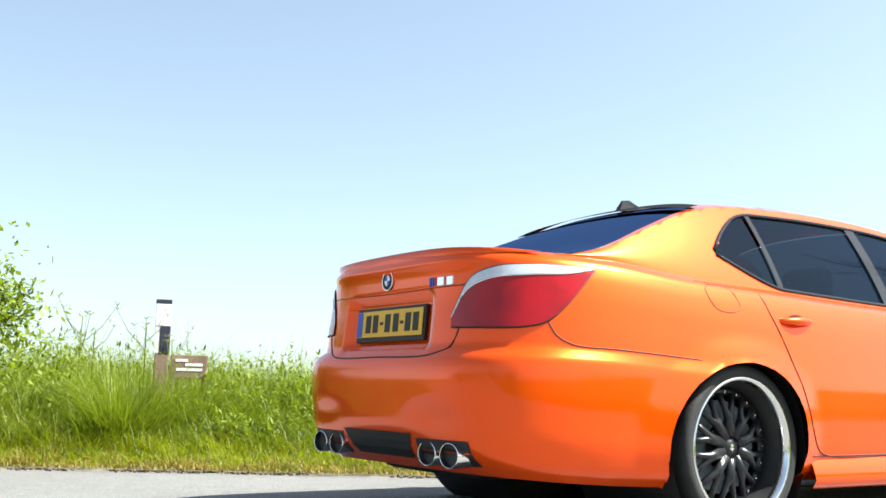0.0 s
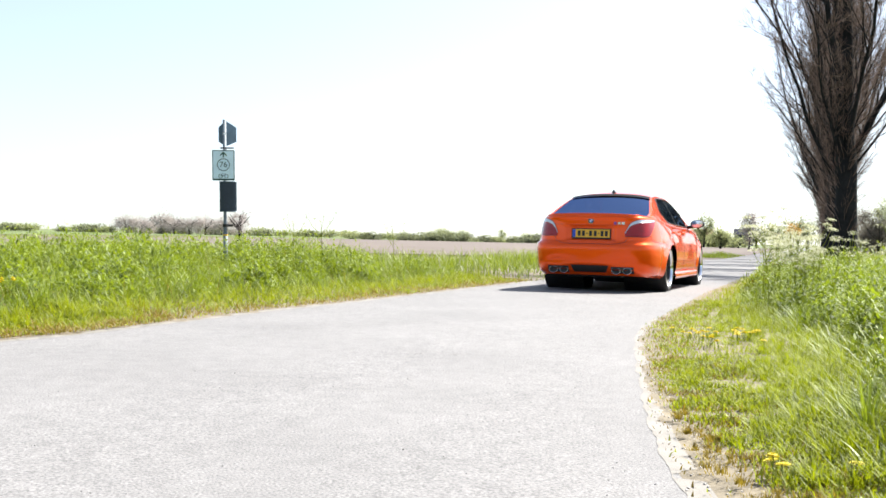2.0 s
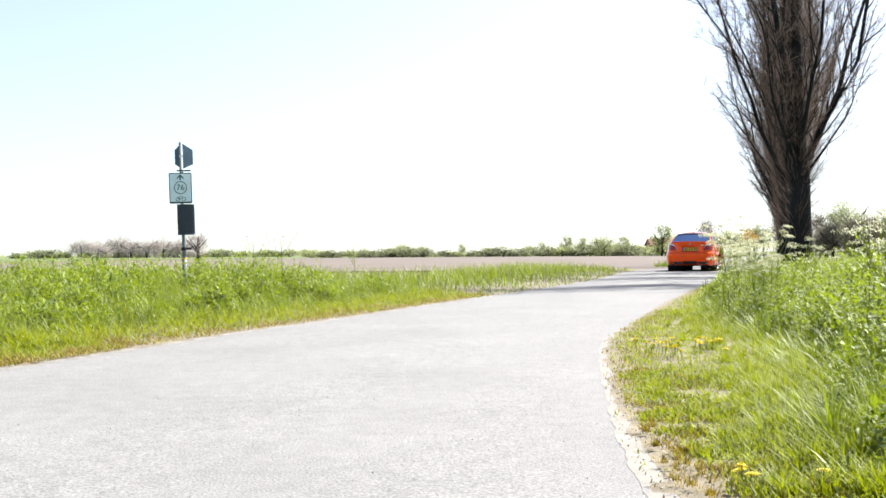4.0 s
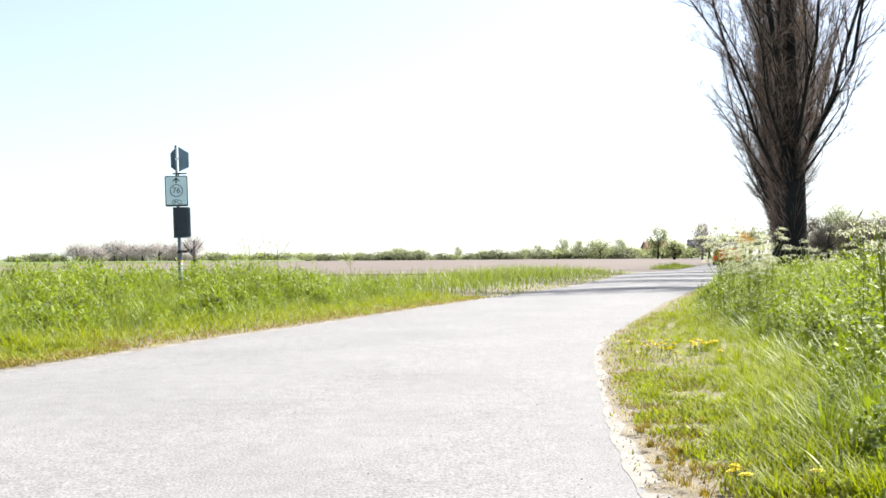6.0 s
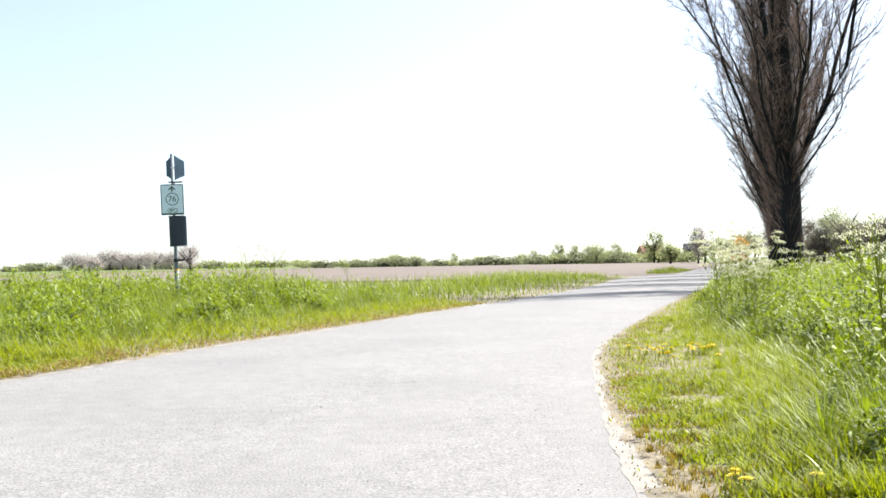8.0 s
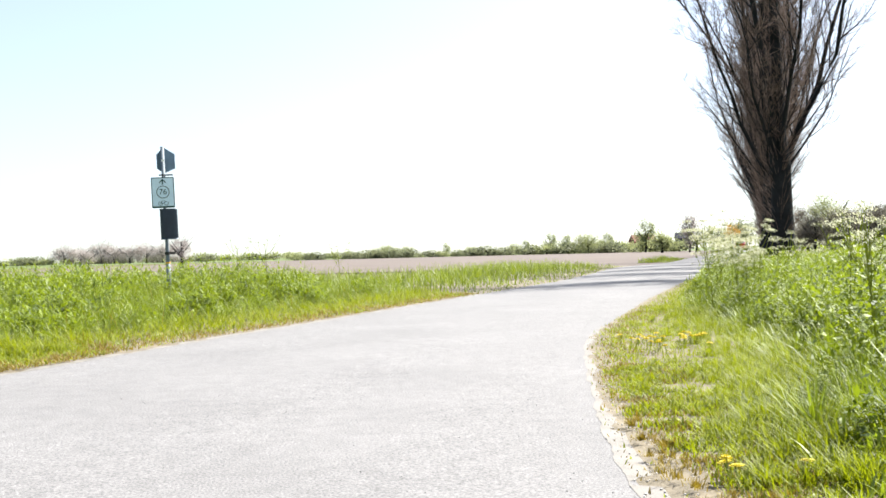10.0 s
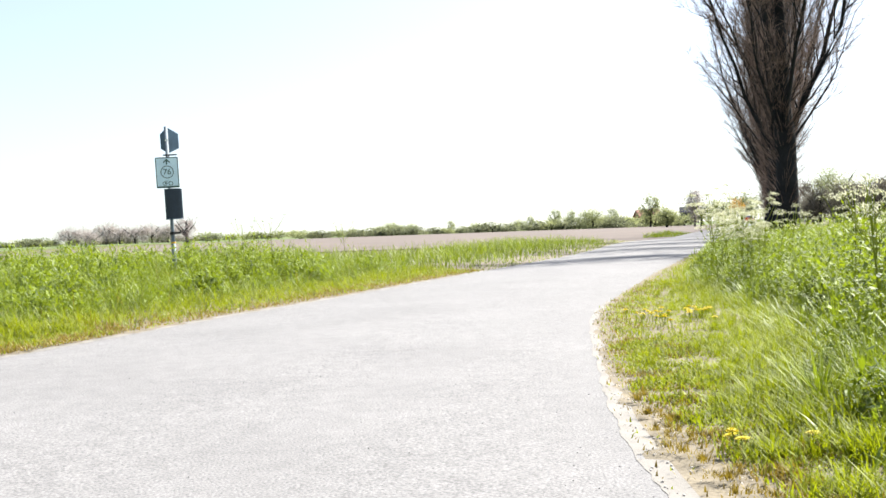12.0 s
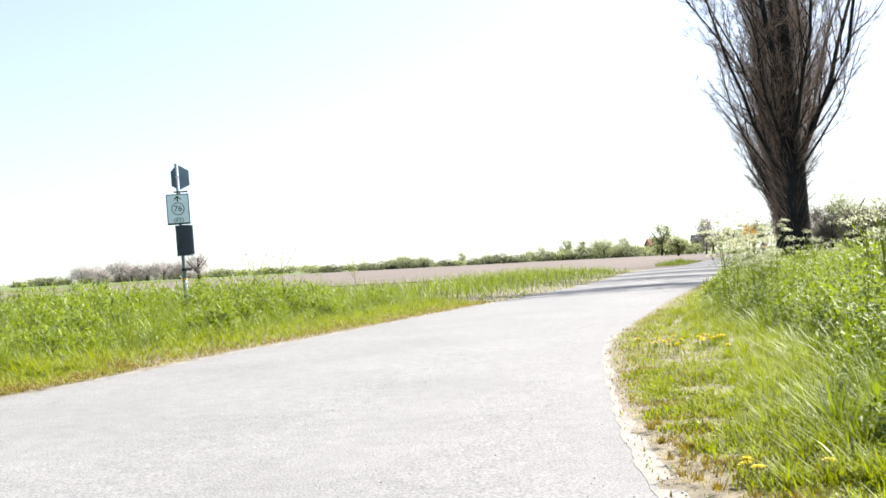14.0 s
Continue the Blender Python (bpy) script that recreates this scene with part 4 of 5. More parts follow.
        low = [house(y, u_to_s(window_span(y)[0] - 0.015, m)) for y in np.linspace(0.065, 2.1, 60)]
        for name, line, material in (("window_trim", edge, GLOSSBLACK), ("window_trim", low, GLOSSBLACK)):
            bm = bmesh.new()
            tube(bm, line, 0.009, 6)
            part(name, bm, material, car, smooth=True)
    # boot lid lip, shut lines
    bm = bmesh.new()
    lip = []
    for t in np.linspace(-0.70, 0.70, 41):
        h = drop(t, 1.0, 0, 0)
        lip.append(Vector((t, h.y + 0.012 + 0.05 * abs(t / 0.74) ** 6, deck(h.y) + 0.02 * (1 - (t / 0.78) ** 2) + 0.006)))
    for i in range(len(lip)):
        p = lip[i]
        for q in ((0, 0.09, -0.004), (0, 0.02, 0.016), (0, -0.012, 0.014), (0, -0.004, -0.02)):
            bm.verts.new(p + Vector(q) * (1 - 0.9 * abs(p.x / 0.70) ** 5) - Vector((0, 0, 0.012 * abs(p.x / 0.70) ** 5)))
    bm.verts.ensure_lookup_table()
    for i in range(len(lip) - 1):
        for j in range(3):
            bm.faces.new((bm.verts[i * 4 + j], bm.verts[i * 4 + j + 1], bm.verts[i * 4 + 5 + j], bm.verts[i * 4 + 4 + j]))
    bmesh.ops.recalc_face_normals(bm, faces=bm.faces)
    part("boot_spoiler", bm, PAINT, car, "slim orange boot lip spoiler", smooth=True)
    seam([(-0.52, 0.93), (-0.515, 0.78), (-0.48, 0.70), (-0.40, 0.668), (0, 0.66), (0.40, 0.668), (0.48, 0.70), (0.515, 0.78), (0.52, 0.93)], 0, width=0.0035, material=BLACK)
    seam([(-0.52, 0.925), (0, 0.918), (0.52, 0.925)], 0, width=0.002)
    seam([(-0.865, 0.80), (-0.84, 0.742), (-0.785, 0.708), (-0.60, 0.694), (-0.38, 0.680), (-0.22, 0.668)], 90, width=0.003, mirror=True)
    seam([(0.20, 0.955), (0.225, 0.87), (0.29, 0.72), (0.36, 0.54), (0.42, 0.39), (0.465, 0.325), (0.55, 0.295), (1.20, 0.292)], 90, mirror=True)
    seam([(1.20, 0.94), (1.21, 0.60), (1.20, 0.30)], 90, mirror=True)
    seam([(1.21, 0.30), (2.28, 0.30), (2.36, 0.40), (2.33, 0.90)], 90, mirror=True)
    seam([(0.43, 0.295), (2.46, 0.295)], 90, width=0.003, mirror=True)
    seam([(-0.095, 0.975), (-0.12, 0.95), (-0.108, 0.90), (-0.08, 0.872), (0.02, 0.868), (0.052, 0.89), (0.035, 0.95), (0.01, 0.972), (-0.095, 0.975)], 90, width=0.0025)
    # door handles
    for m in (1, -1):
        for yh in (0.375, 1.34):
            h = drop(yh, 0.845, 90, 0)
            bm = bmesh.new()
            pts = [Vector((m * (h.x - 0.005 + 0.028 * math.sin(t * math.pi) ** 0.6), yh - 0.10 + 0.20 * t, 0.845 + 0.006 * t)) for t in np.linspace(0, 1, 11)]
            tube(bm, pts, [0.010 + 0.008 * math.sin(t * math.pi) for t in np.linspace(0, 1, 11)], 8)
            part("door_handle", bm, PAINT, car, "body-coloured door handle", smooth=True)
            # shadow behind the handle, painted as a shallow cup in the dark gap colour
            cup = bmesh.new()
            q = pose(m * (h.x + 0.001), yh, 0.842, 0, m * 90, 0)
            lathe(cup, [(0.045, 0.002), (0.03, -0.001), (0.001, -0.004)], q @ Matrix.Diagonal((0.75, 1.5, 1, 1)), 24)
            part("handle_recess", cup, SEAM, car, smooth=True)
        # mirrors
        mirror = bmesh.new()
        bmesh.ops.create_uvsphere(mirror, u_segments=20, v_segments=12, radius=1.0, matrix=pose(m * 0.965, 2.02, 1.005) @ Matrix.Diagonal((0.115, 0.075, 0.07, 1)))
        tube(mirror, [(m * 0.80, 2.05, 0.945), (m * 0.90, 2.03, 0.965)], [0.03, 0.025], 8)
        mo = part("door_mirror", mirror, GLOSSBLACK, car, "gloss black door mirror", smooth=True)
        face = bmesh.new()
        lathe(face, [(0.09, 0.0), (0.001, 0.003)], pose(m * 0.968, 1.946, 1.005, 90, 0, 0) @ Matrix.Diagonal((1.05, 0.62, 1, 1)), 24)
        part("mirror_glass", face, CHROME, mo)
        # side gills
        h = drop(2.50, 0.74, 90, 0.004)
        bm = bmesh.new()
        for kx in range(2):
            box(bm, m * h.x - 0.006, 2.42, 0.725 + kx * 0.03, m * h.x + 0.006, 2.56, 0.742 + kx * 0.03, 0.003)
        part("side_gill", bm, BLACK, car)
    # aerial fin
    bm = bmesh.new()
    fin = [(0.0, 0.0), (0.03, 0.05), (0.07, 0.055), (0.17, 0.01), (0.18, 0.0)]
    zf = ROOF(0.26) - 0.004
    l = [[bm.verts.new((sx_ * (0.018 if z < 0.02 else 0.006), 0.18 + y, zf + z)) for y, z in fin] for sx_ in (1, -1)]
    for j in range(len(fin) - 1):
        bm.faces.new((l[0][j], l[0][j + 1], l[1][j + 1], l[1][j]))
    bm.faces.new(l[0])
    bm.faces.new(l[1][::-1])
    part("aerial_fin", bm, GLOSSBLACK, car, "black roof aerial fin")
    # number plate: frame, yellow plate, blue strip and dark bars for its characters
    yp = drop(0.0, 0.80, 0, 0.0).y
    plate = empty("number_plate", pose(0, yp - 0.012, 0.80, -4, 0, 0), label="yellow rear number plate in a black holder")
    plate.parent = car
    part("plate_holder", box(bmesh.new(), -0.275, -0.006, -0.075, 0.275, 0.012, 0.068, 0.004), BLACK, plate)
    part("plate_face", box(bmesh.new(), -0.26, -0.012, -0.055, 0.26, -0.0065, 0.055, 0.002), PLATE_Y, plate)
    part("plate_strip", box(bmesh.new(), -0.258, -0.0145, -0.053, -0.217, -0.0125, 0.053), BLUE, plate)
    for x in (-0.165, -0.105, -0.005, 0.06, 0.155, 0.215):
        part("plate_bar", box(bmesh.new(), x - 0.020, -0.0145, -0.037, x + 0.020, -0.0125, 0.037), BLACK, plate)
    for x in (-0.055, 0.108):
        part("plate_bar", box(bmesh.new(), x - 0.012, -0.0145, -0.006, x + 0.012, -0.0125, 0.006), BLACK, plate)
    # round badge and the model badge as plain shapes
    h = drop(0, 0.975, 0, 0.0)
    q = pose(0, h.y + 0.002, h.z, 90, 0, 0)
    badge = part("round_badge", lathe(bmesh.new(), [(0.041, 0), (0.041, 0.006), (0.036, 0.008), (0.034, 0.006), (0.001, 0.007)], q, 32), BLACK, car, "round black badge with chrome ring", smooth=False)
    part("badge_ring", lathe(bmesh.new(), [(0.042, 0.004), (0.0415, 0.009), (0.0385, 0.009), (0.038, 0.006)], q, 32), CHROME, badge)
    for a0, material in ((0, WHITE), (90, BLUE), (180, WHITE), (270, BLUE)):
        bm = bmesh.new()
        fan = [bm.verts.new(q @ Vector((0, 0, 0.0092)))] + [bm.verts.new(q @ Vector((0.022 * math.cos(radians(a0 + t)), 0.022 * math.sin(radians(a0 + t)), 0.0092))) for t in range(0, 91, 15)]
        bm.faces.new(fan)
        part("badge_quarter", bm, material, badge)
    model = empty("model_badge", label="small chrome model badge with coloured stripes")
    model.parent = car
    for k_, (x, wdt, material) in enumerate(((0.325, 0.012, BLUE), (0.342, 0.012, BLUE), (0.359, 0.012, RED), (0.392, 0.045, CHROME), (0.445, 0.04, CHROME))):
        hh = drop(x, 0.945, 0, 0.0)
        part("badge_bar", box(bmesh.new(), x - wdt / 2, hh.y - 0.008, 0.928, x + wdt / 2, hh.y + 0.004, 0.962, 0.002), material, model)
    # cabin: seats, parcel shelf, dashboard and wheel
    bm = bmesh.new()
    box(bm, -0.66, -0.55, 0.86, 0.66, 0.18, 0.93, 0.02)
    part("parcel_shelf", bm, INTERIOR, car)
    for x, y in ((-0.36, 0.25), (0.36, 0.25), (-0.36, 1.12), (0.36, 1.12)):
        seat = part("seat_back", box(bmesh.new(), x - 0.25, y - 0.07, 0.42, x + 0.25, y + 0.09, 0.98, 0.05), INTERIOR, car, smooth=False)
        part("headrest", box(bmesh.new(), x - 0.13, y - 0.06, 1.0, x + 0.13, y + 0.05, 1.17, 0.045), INTERIOR, seat)
        part("seat_cushion", box(bmesh.new(), x - 0.25, y + 0.08, 0.40, x + 0.25, y + 0.55, 0.55, 0.05), INTERIOR, seat)
    part("dashboard", box(bmesh.new(), -0.70, 1.85, 0.60, 0.70, 2.35, 0.92, 0.06), INTERIOR, car)
    bm = bmesh.new()
    box(bm, -0.74, -0.4, 0.28, 0.74, 2.3, 0.40, 0.02)
    part("cabin_floor", bm, INTERIOR, car)
    # front end: kidney grille and headlamps
    for m in (1, -1):
        part("kidney_grille", box(bmesh.new(), m * 0.17 - 0.13, 3.66, 0.52, m * 0.17 + 0.13, 3.735, 0.64, 0.03), BLACK, car)
        bm = bmesh.new()
        bmesh.ops.create_uvsphere(bm, u_segments=16, v_segments=10, radius=1, matrix=pose(m * 0.66, 3.46, 0.62, 0, 0, -m * 25) @ Matrix.Diagonal((0.20, 0.10, 0.07, 1)))
        part("headlamp", bm, CLEARLENS, car, "clear headlamp", smooth=True)
    return car


def build_wheel(car, x, y, side):
    """Deep-dish wheel: tyre, polished lip, black mesh spokes, bolts, hub cap and brake behind it."""
    hub = empty("wheel", pose(x, y, TYRE_R), label="black mesh alloy wheel with polished lip")
    hub.parent = car
    m = pose(0, 0, 0, 0, side * 90, 0)        # local z points outwards
    tyre = [(0.272, -0.20), (0.30, -0.215), (0.318, -0.21), (0.329, -0.18), (TYRE_R, -0.10), (TYRE_R, 0.0), (0.330, 0.020), (0.323, 0.038), (0.305, 0.047), (0.286, 0.045), (0.274, 0.035)]
    part("tyre", lathe(bmesh.new(), tyre, m, 56), RUBBER, hub, "low-profile black tyre", smooth=True)
    part("rim_lip", lathe(bmesh.new(), [(0.281, 0.034), (0.281, 0.044), (0.275, 0.047), (0.266, 0.043), (0.261, 0.010)], m, 56), CHROME, hub, "polished metal rim lip", smooth=True)
    part("rim_barrel", lathe(bmesh.new(), [(0.261, 0.010), (0.246, -0.03), (0.236, -0.06), (0.234, -0.12), (0.24, -0.19)], m, 48), BLACK, hub, smooth=True)
    deep = m @ pose(0, 0, -0.034)
    part("rim_ring", lathe(bmesh.new(), [(0.236, -0.026), (0.232, -0.018), (0.205, -0.022), (0.203, -0.03)], deep, 48), RIMBLACK, hub, smooth=True)
    for k in range(10):
        a = k * math.tau / 10
        bm = bmesh.new()
        for fork in (-0.15, 0.15):
            pts = [deep @ Vector((r * math.cos(a + f * fork), r * math.sin(a + f * fork), h)) for r, f, h in ((0.045, 0, 0.0), (0.118, 0.1, 0.004), (0.158, 0.85, -0.002), (0.214, 1.2, -0.014))]
            tube(bm, pts, [0.027, 0.020, 0.0125, 0.0135], 6)
        part("spoke", bm, RIMBLACK, hub, smooth=True)
    bolts = 20
    for k in range(bolts):
        a = k * math.tau / bolts
        bm = bmesh.new()
        lathe(bm, [(0.005, 0), (0.005, 0.006), (0.001, 0.007)], Matrix.Translation(deep @ Vector((0.219 * math.cos(a), 0.219 * math.sin(a), -0.02))) @ m, 6)
        part("rim_bolt", bm, CHROME, hub)
    part("hub_cap", lathe(bmesh.new(), [(0.062, -0.02), (0.058, 0.008), (0.036, 0.012), (0.034, 0.016), (0.001, 0.018)], deep, 32), RIMBLACK, hub, smooth=True)
    part("cap_emblem", lathe(bmesh.new(), [(0.014, 0.0185), (0.001, 0.0192)], deep, 5), CHROME, hub)
    for k in range(5):
        a = k * math.tau / 5 + 0.3
        part("wheel_nut", lathe(bmesh.new(), [(0.009, 0.008), (0.009, 0.016), (0.002, 0.017)], Matrix.Translation(deep @ Vector((0.05 * math.cos(a), 0.05 * math.sin(a), 0.0))) @ m, 6), BLACK, hub)
    part("brake_disc", lathe(bmesh.new(), [(0.185, -0.09), (0.185, -0.075), (0.09, -0.075)], m, 40), ZINC, hub, smooth=False)
    return hub


the_car = build_car()
WHEELS = [build_wheel(the_car, s_ * 0.842, y, s_) for y in AXLES for s_ in (1, -1)]


# ---- route sign on its pole ----
def build_sign():
    sign = empty("route_sign", pose(-3.47, 13.87, 0.0, 0, -1.6, 14), label="cycle route sign on a leaning galvanised pole in grass", category="sign")
    part("pole", tube(bmesh.new(), [(0, 0, -0.1), (0, 0, 0.75), (0, 0, 2.215)], 0.024, 14), ZINC, sign, smooth=True)
    # the lower sheath of the pole and its clamp
    part("pole_sleeve", tube(bmesh.new(), [(0, 0, 0.02), (0, 0, 0.72)], 0.030, 14), ZINC, sign, smooth=True)
    bm = tube(bmesh.new(), [(0, 0, 0.795), (0, 0, 0.835)], 0.036, 14)
    box(bm, 0.02, -0.015, 0.80, 0.10, 0.015, 0.83, 0.004)
    part("clamp", bm, BLACK, sign)
    # folded six-sided plate at the top
    for m, turn, half in ((-1, -38, 0.115), (1, 30, 0.165)):
        bm = bmesh.new()
        pts = [(0, 1.865), (m * half, 1.935), (m * half, 2.125), (0, 2.21)]
        a = [bm.verts.new((x, 0.0, z)) for x, z in pts]
        b = [bm.verts.new((x, 0.004, z)) for x, z in pts]
        bm.faces.new(a)
        bm.faces.new(b[::-1])
        for i in range(4):
            bm.faces.new((a[i], b[i], b[(i + 1) % 4], a[(i + 1) % 4]))
        bmesh.ops.recalc_face_normals(bm, faces=bm.faces)
        bmesh.ops.rotate(bm, verts=bm.verts, matrix=Matrix.Rotation(radians(turn), 3, "Z"))
        bmesh.ops.translate(bm, verts=bm.verts, vec=(0.012, 0.03, 0))
        part("top_plate", bm, SIGNBACK, sign, "blue-grey folded plate, seen from behind")
    part("sticker", box(bmesh.new(), -0.018, -0.0275, 2.02, 0.018, -0.0245, 2.045), WHITE, sign)
    # white route board
    board = part("route_board", box(bmesh.new(), -0.163, -0.042, 1.41, 0.128, -0.036, 1.812, 0.012), SIGNGREEN, sign, "white route board with green border, number and arrow")
    part("board_face", box(bmesh.new(), -0.151, -0.0455, 1.434, 0.116, -0.0425, 1.80, 0.0), SIGNFACE, board)
    part("board_bracket", box(bmesh.new(), -0.06, -0.036, 1.835, 0.12, 0.03, 1.85, 0.004), BLACK, sign)
    cx, cz = -0.018, 1.618
    part("number_ring", lathe(bmesh.new(), [(0.083, 0.0), (0.083, 0.003), (0.074, 0.003), (0.074, 0.0)], pose(cx, -0.046, cz, 90, 0, 0), 40), SIGNGREEN, board)
    text = bpy.data.curves.new("number", "FONT")
    text.body, text.size, text.align_x, text.align_y, text.extrude = "76", 0.105, "CENTER", "CENTER", 0.001
    text.materials.append(SIGNGREEN)
    t = new("number", text)
    t.parent, t.matrix_basis = board, pose(cx, -0.0475, cz, 90, 0, 0)
    bm = bmesh.new()
    box(bm, cx - 0.009, -0.0485, 1.715, cx + 0.009, -0.0465, 1.78)
    for m in (-1, 1):
        v = [bm.verts.new((cx + m * x, -0.048, z)) for x, z in ((0, 1.792), (0.042, 1.75), (0.042, 1.73), (0, 1.77))]
        bm.faces.new(v if m < 0 else v[::-1])
    part("arrow", bm, SIGNGREEN, board)
    bm = bmesh.new()
    for m in (-1, 1):
        lathe(bm, [(0.027, 0.0), (0.027, 0.002), (0.021, 0.002), (0.021, 0.0)], pose(cx + m * 0.038, -0.046, 1.468, 90, 0, 0), 20)
    tube(bm, [(cx - 0.038, -0.048, 1.468), (cx - 0.012, -0.048, 1.502), (cx + 0.024, -0.048, 1.502), (cx, -0.048, 1.468), (cx - 0.038, -0.048, 1.468)], 0.003, 4)
    part("bicycle_mark", bm, SIGNGREEN, board)
    # dark plate seen from behind, with turned-in edges
    back = bmesh.new()
    bow = [(math.sin(t) * 0.112 + 0.04, -0.030 - 0.035 * math.cos(t)) for t in np.linspace(-1.5, 1.5, 13)]
    g = [[back.verts.new((x, y + o, z)) for x, y in bow] for z, o in ((0.995, 0), (1.40, 0), (1.40, 0.005), (0.995, 0.005))]
    for a, b in zip(g, g[1:] + g[:1]):
        for k in range(12):
            back.faces.new((a[k], a[k + 1], b[k + 1], b[k]))
    bmesh.ops.recalc_face_normals(back, faces=back.faces)
    back = part("rear_plate", back, SIGNNAVY, sign, "dark navy curved plate seen from behind", smooth=False)
    for z in (0.995, 1.388):
        part("plate_rim", tube(bmesh.new(), [(x, y - 0.002, z + 0.006) for x, y in bow], 0.006, 5), SIGNBACK, back)
    part("band", tube(bmesh.new(), [(0, 0, 0.68), (0, 0, 0.70)], 0.032, 12), PLATE_Y, sign)


build_sign()


# ---- post and notice board in the grass, where the road comes from ----
def build_post():
    post = empty("marker_post", pose(-7.50, 4.86, 0, 0, 0, 57), label="white and black marker post in tall grass", category="post")
    part("post_body", box(bmesh.new(), -0.055, -0.03, 0, 0.055, 0.03, 0.80, 0.006), WOOD, post)
    part("black_panel", box(bmesh.new(), -0.02, -0.036, 0.80, 0.062, 0.03, 1.02, 0.005), DARKWALL, post, "black band")
    part("white_panel", box(bmesh.new(), -0.062, -0.034, 1.02, 0.062, 0.03, 1.205, 0.005), WHITE, post, "white band")
    part("white_panel", box(bmesh.new(), -0.062, -0.03, 0.80, -0.02, 0.03, 1.02, 0.003), WHITE, post)
    part("cap", box(bmesh.new(), -0.064, -0.036, 1.205, 0.064, 0.034, 1.24, 0.004), DARKWALL, post, "dark cap")
    board = empty("notice_board", pose(-7.40, 5.05, 0, 0, 0, 57), label="small brown wooden notice board in tall grass", category="sign")
    part("board", box(bmesh.new(), -0.14, -0.012, 0.60, 0.16, 0.012, 0.79, 0.004), WOOD, board)
    for x in (-0.12, 0.13):
        part("leg", box(bmesh.new(), x - 0.012, -0.01, 0, x + 0.012, 0.01, 0.60, 0.002), WOOD, board)
    for z, x0, x1 in ((0.735, -0.10, 0.0), (0.70, -0.02, 0.12), (0.66, -0.09, 0.12)):
        part("text_bar", box(bmesh.new(), x0, -0.016, z, x1, -0.0125, z + 0.022), WHITE, board)


build_post()


# ---- poplars ----
def poplar_meshes(seed, height=17.0, detail=1.0):
    r = random.Random(seed)
    wood = bmesh.new()
    tw_v, tw_f = [], []

    def twig(p, d, length, w):
        """A thin three-sided twig in two joints."""
        q = p + d * length * 0.55
        e = (d + Vector((r.uniform(-.4, .4), r.uniform(-.4, .4), 0.3))).normalized()
        tip = q + e * length * 0.45
        side = d.cross(Vector((0, 0, 1)))
        side = side.normalized() if side.length > 1e-3 else Vector((1, 0, 0))
        up = side.cross(d)
        n = len(tw_v)
        for c, s_ in ((p, w), (q, w * 0.7)):
            tw_v.extend([tuple(c + side * s_), tuple(c + (up * 0.87 - side * 0.5) * s_), tuple(c + (-up * 0.87 - side * 0.5) * s_)])
        tw_v.append(tuple(tip))
        for k in range(3):
            j = (k + 1) % 3
            tw_f.extend([(n + k, n + j, n + 3 + j), (n + k, n + 3 + j, n + 3 + k), (n + 3 + k, n + 3 + j, n + 6)])

    def off(d, angle, az):
        """The direction d turned aside by that angle."""
        a = d.orthogonal().normalized()
        b = d.cross(a)
        return (d * math.cos(angle) + (a * math.cos(az) + b * math.sin(az)) * math.sin(angle)).normalized()

    def limb(p, d, length, rad, level, rise=0.10):
        """A limb that sweeps upwards, with limbs or twigs of its own."""
        steps = 9 if level == 0 else 6
        pts, ways = [p.copy()], [d.copy()]
        for j in range(steps):
            d = (d + Vector((r.gauss(0, 0.1), r.gauss(0, 0.1), rise))).normalized()
            p = p + d * length / steps
            pts.append(p.copy())
            ways.append(d.copy())
        tube(wood, pts, [rad * (1 - 0.86 * (j / steps) ** 0.8) for j in range(steps + 1)], 7 if level == 0 else 4, cap=False)

        def at(t):
            b = min(int(t * steps), steps - 1)
            return pts[b].lerp(pts[b + 1], t * steps - b), ways[b]

        if level < 2:
            n = int(length * (1.7 if level == 0 else 2.6) * detail)
            for j in range(n):
                t = 0.12 + 0.86 * (j + r.random()) / n
                q, w = at(t)
                limb(q, off(w, r.uniform(0.35, 0.75), r.uniform(0, math.tau)), length * r.uniform(0.11, 0.24) * (1.15 - 0.6 * t) + 0.25, rad * (1 - 0.8 * t) * 0.34 + 0.0035, level + 1, 0.10)
        for j in range(int(length * (20 if level == 2 else 13) * detail)):
            q, w = at(r.uniform(0.1, 1.0))
            twig(q, off(w, r.uniform(0.3, 0.9), r.uniform(0, math.tau)), r.uniform(0.18, 0.62), 0.0045)

    # trunk, forking above head height into steep stems
    spine = [Vector((0.05 * math.sin(z * 0.5 + seed), 0.05 * math.cos(z * 0.43 + seed), z)) for z in np.linspace(-0.1, height, 20)]
    tube(wood, spine, [float(np.interp(q.z, [0, 0.5, 1.6, 2.6, 3.2, 5, 8, height], [0.36, 0.29, 0.245, 0.23, 0.15, 0.12, 0.09, 0.02])) for q in spine], 14)
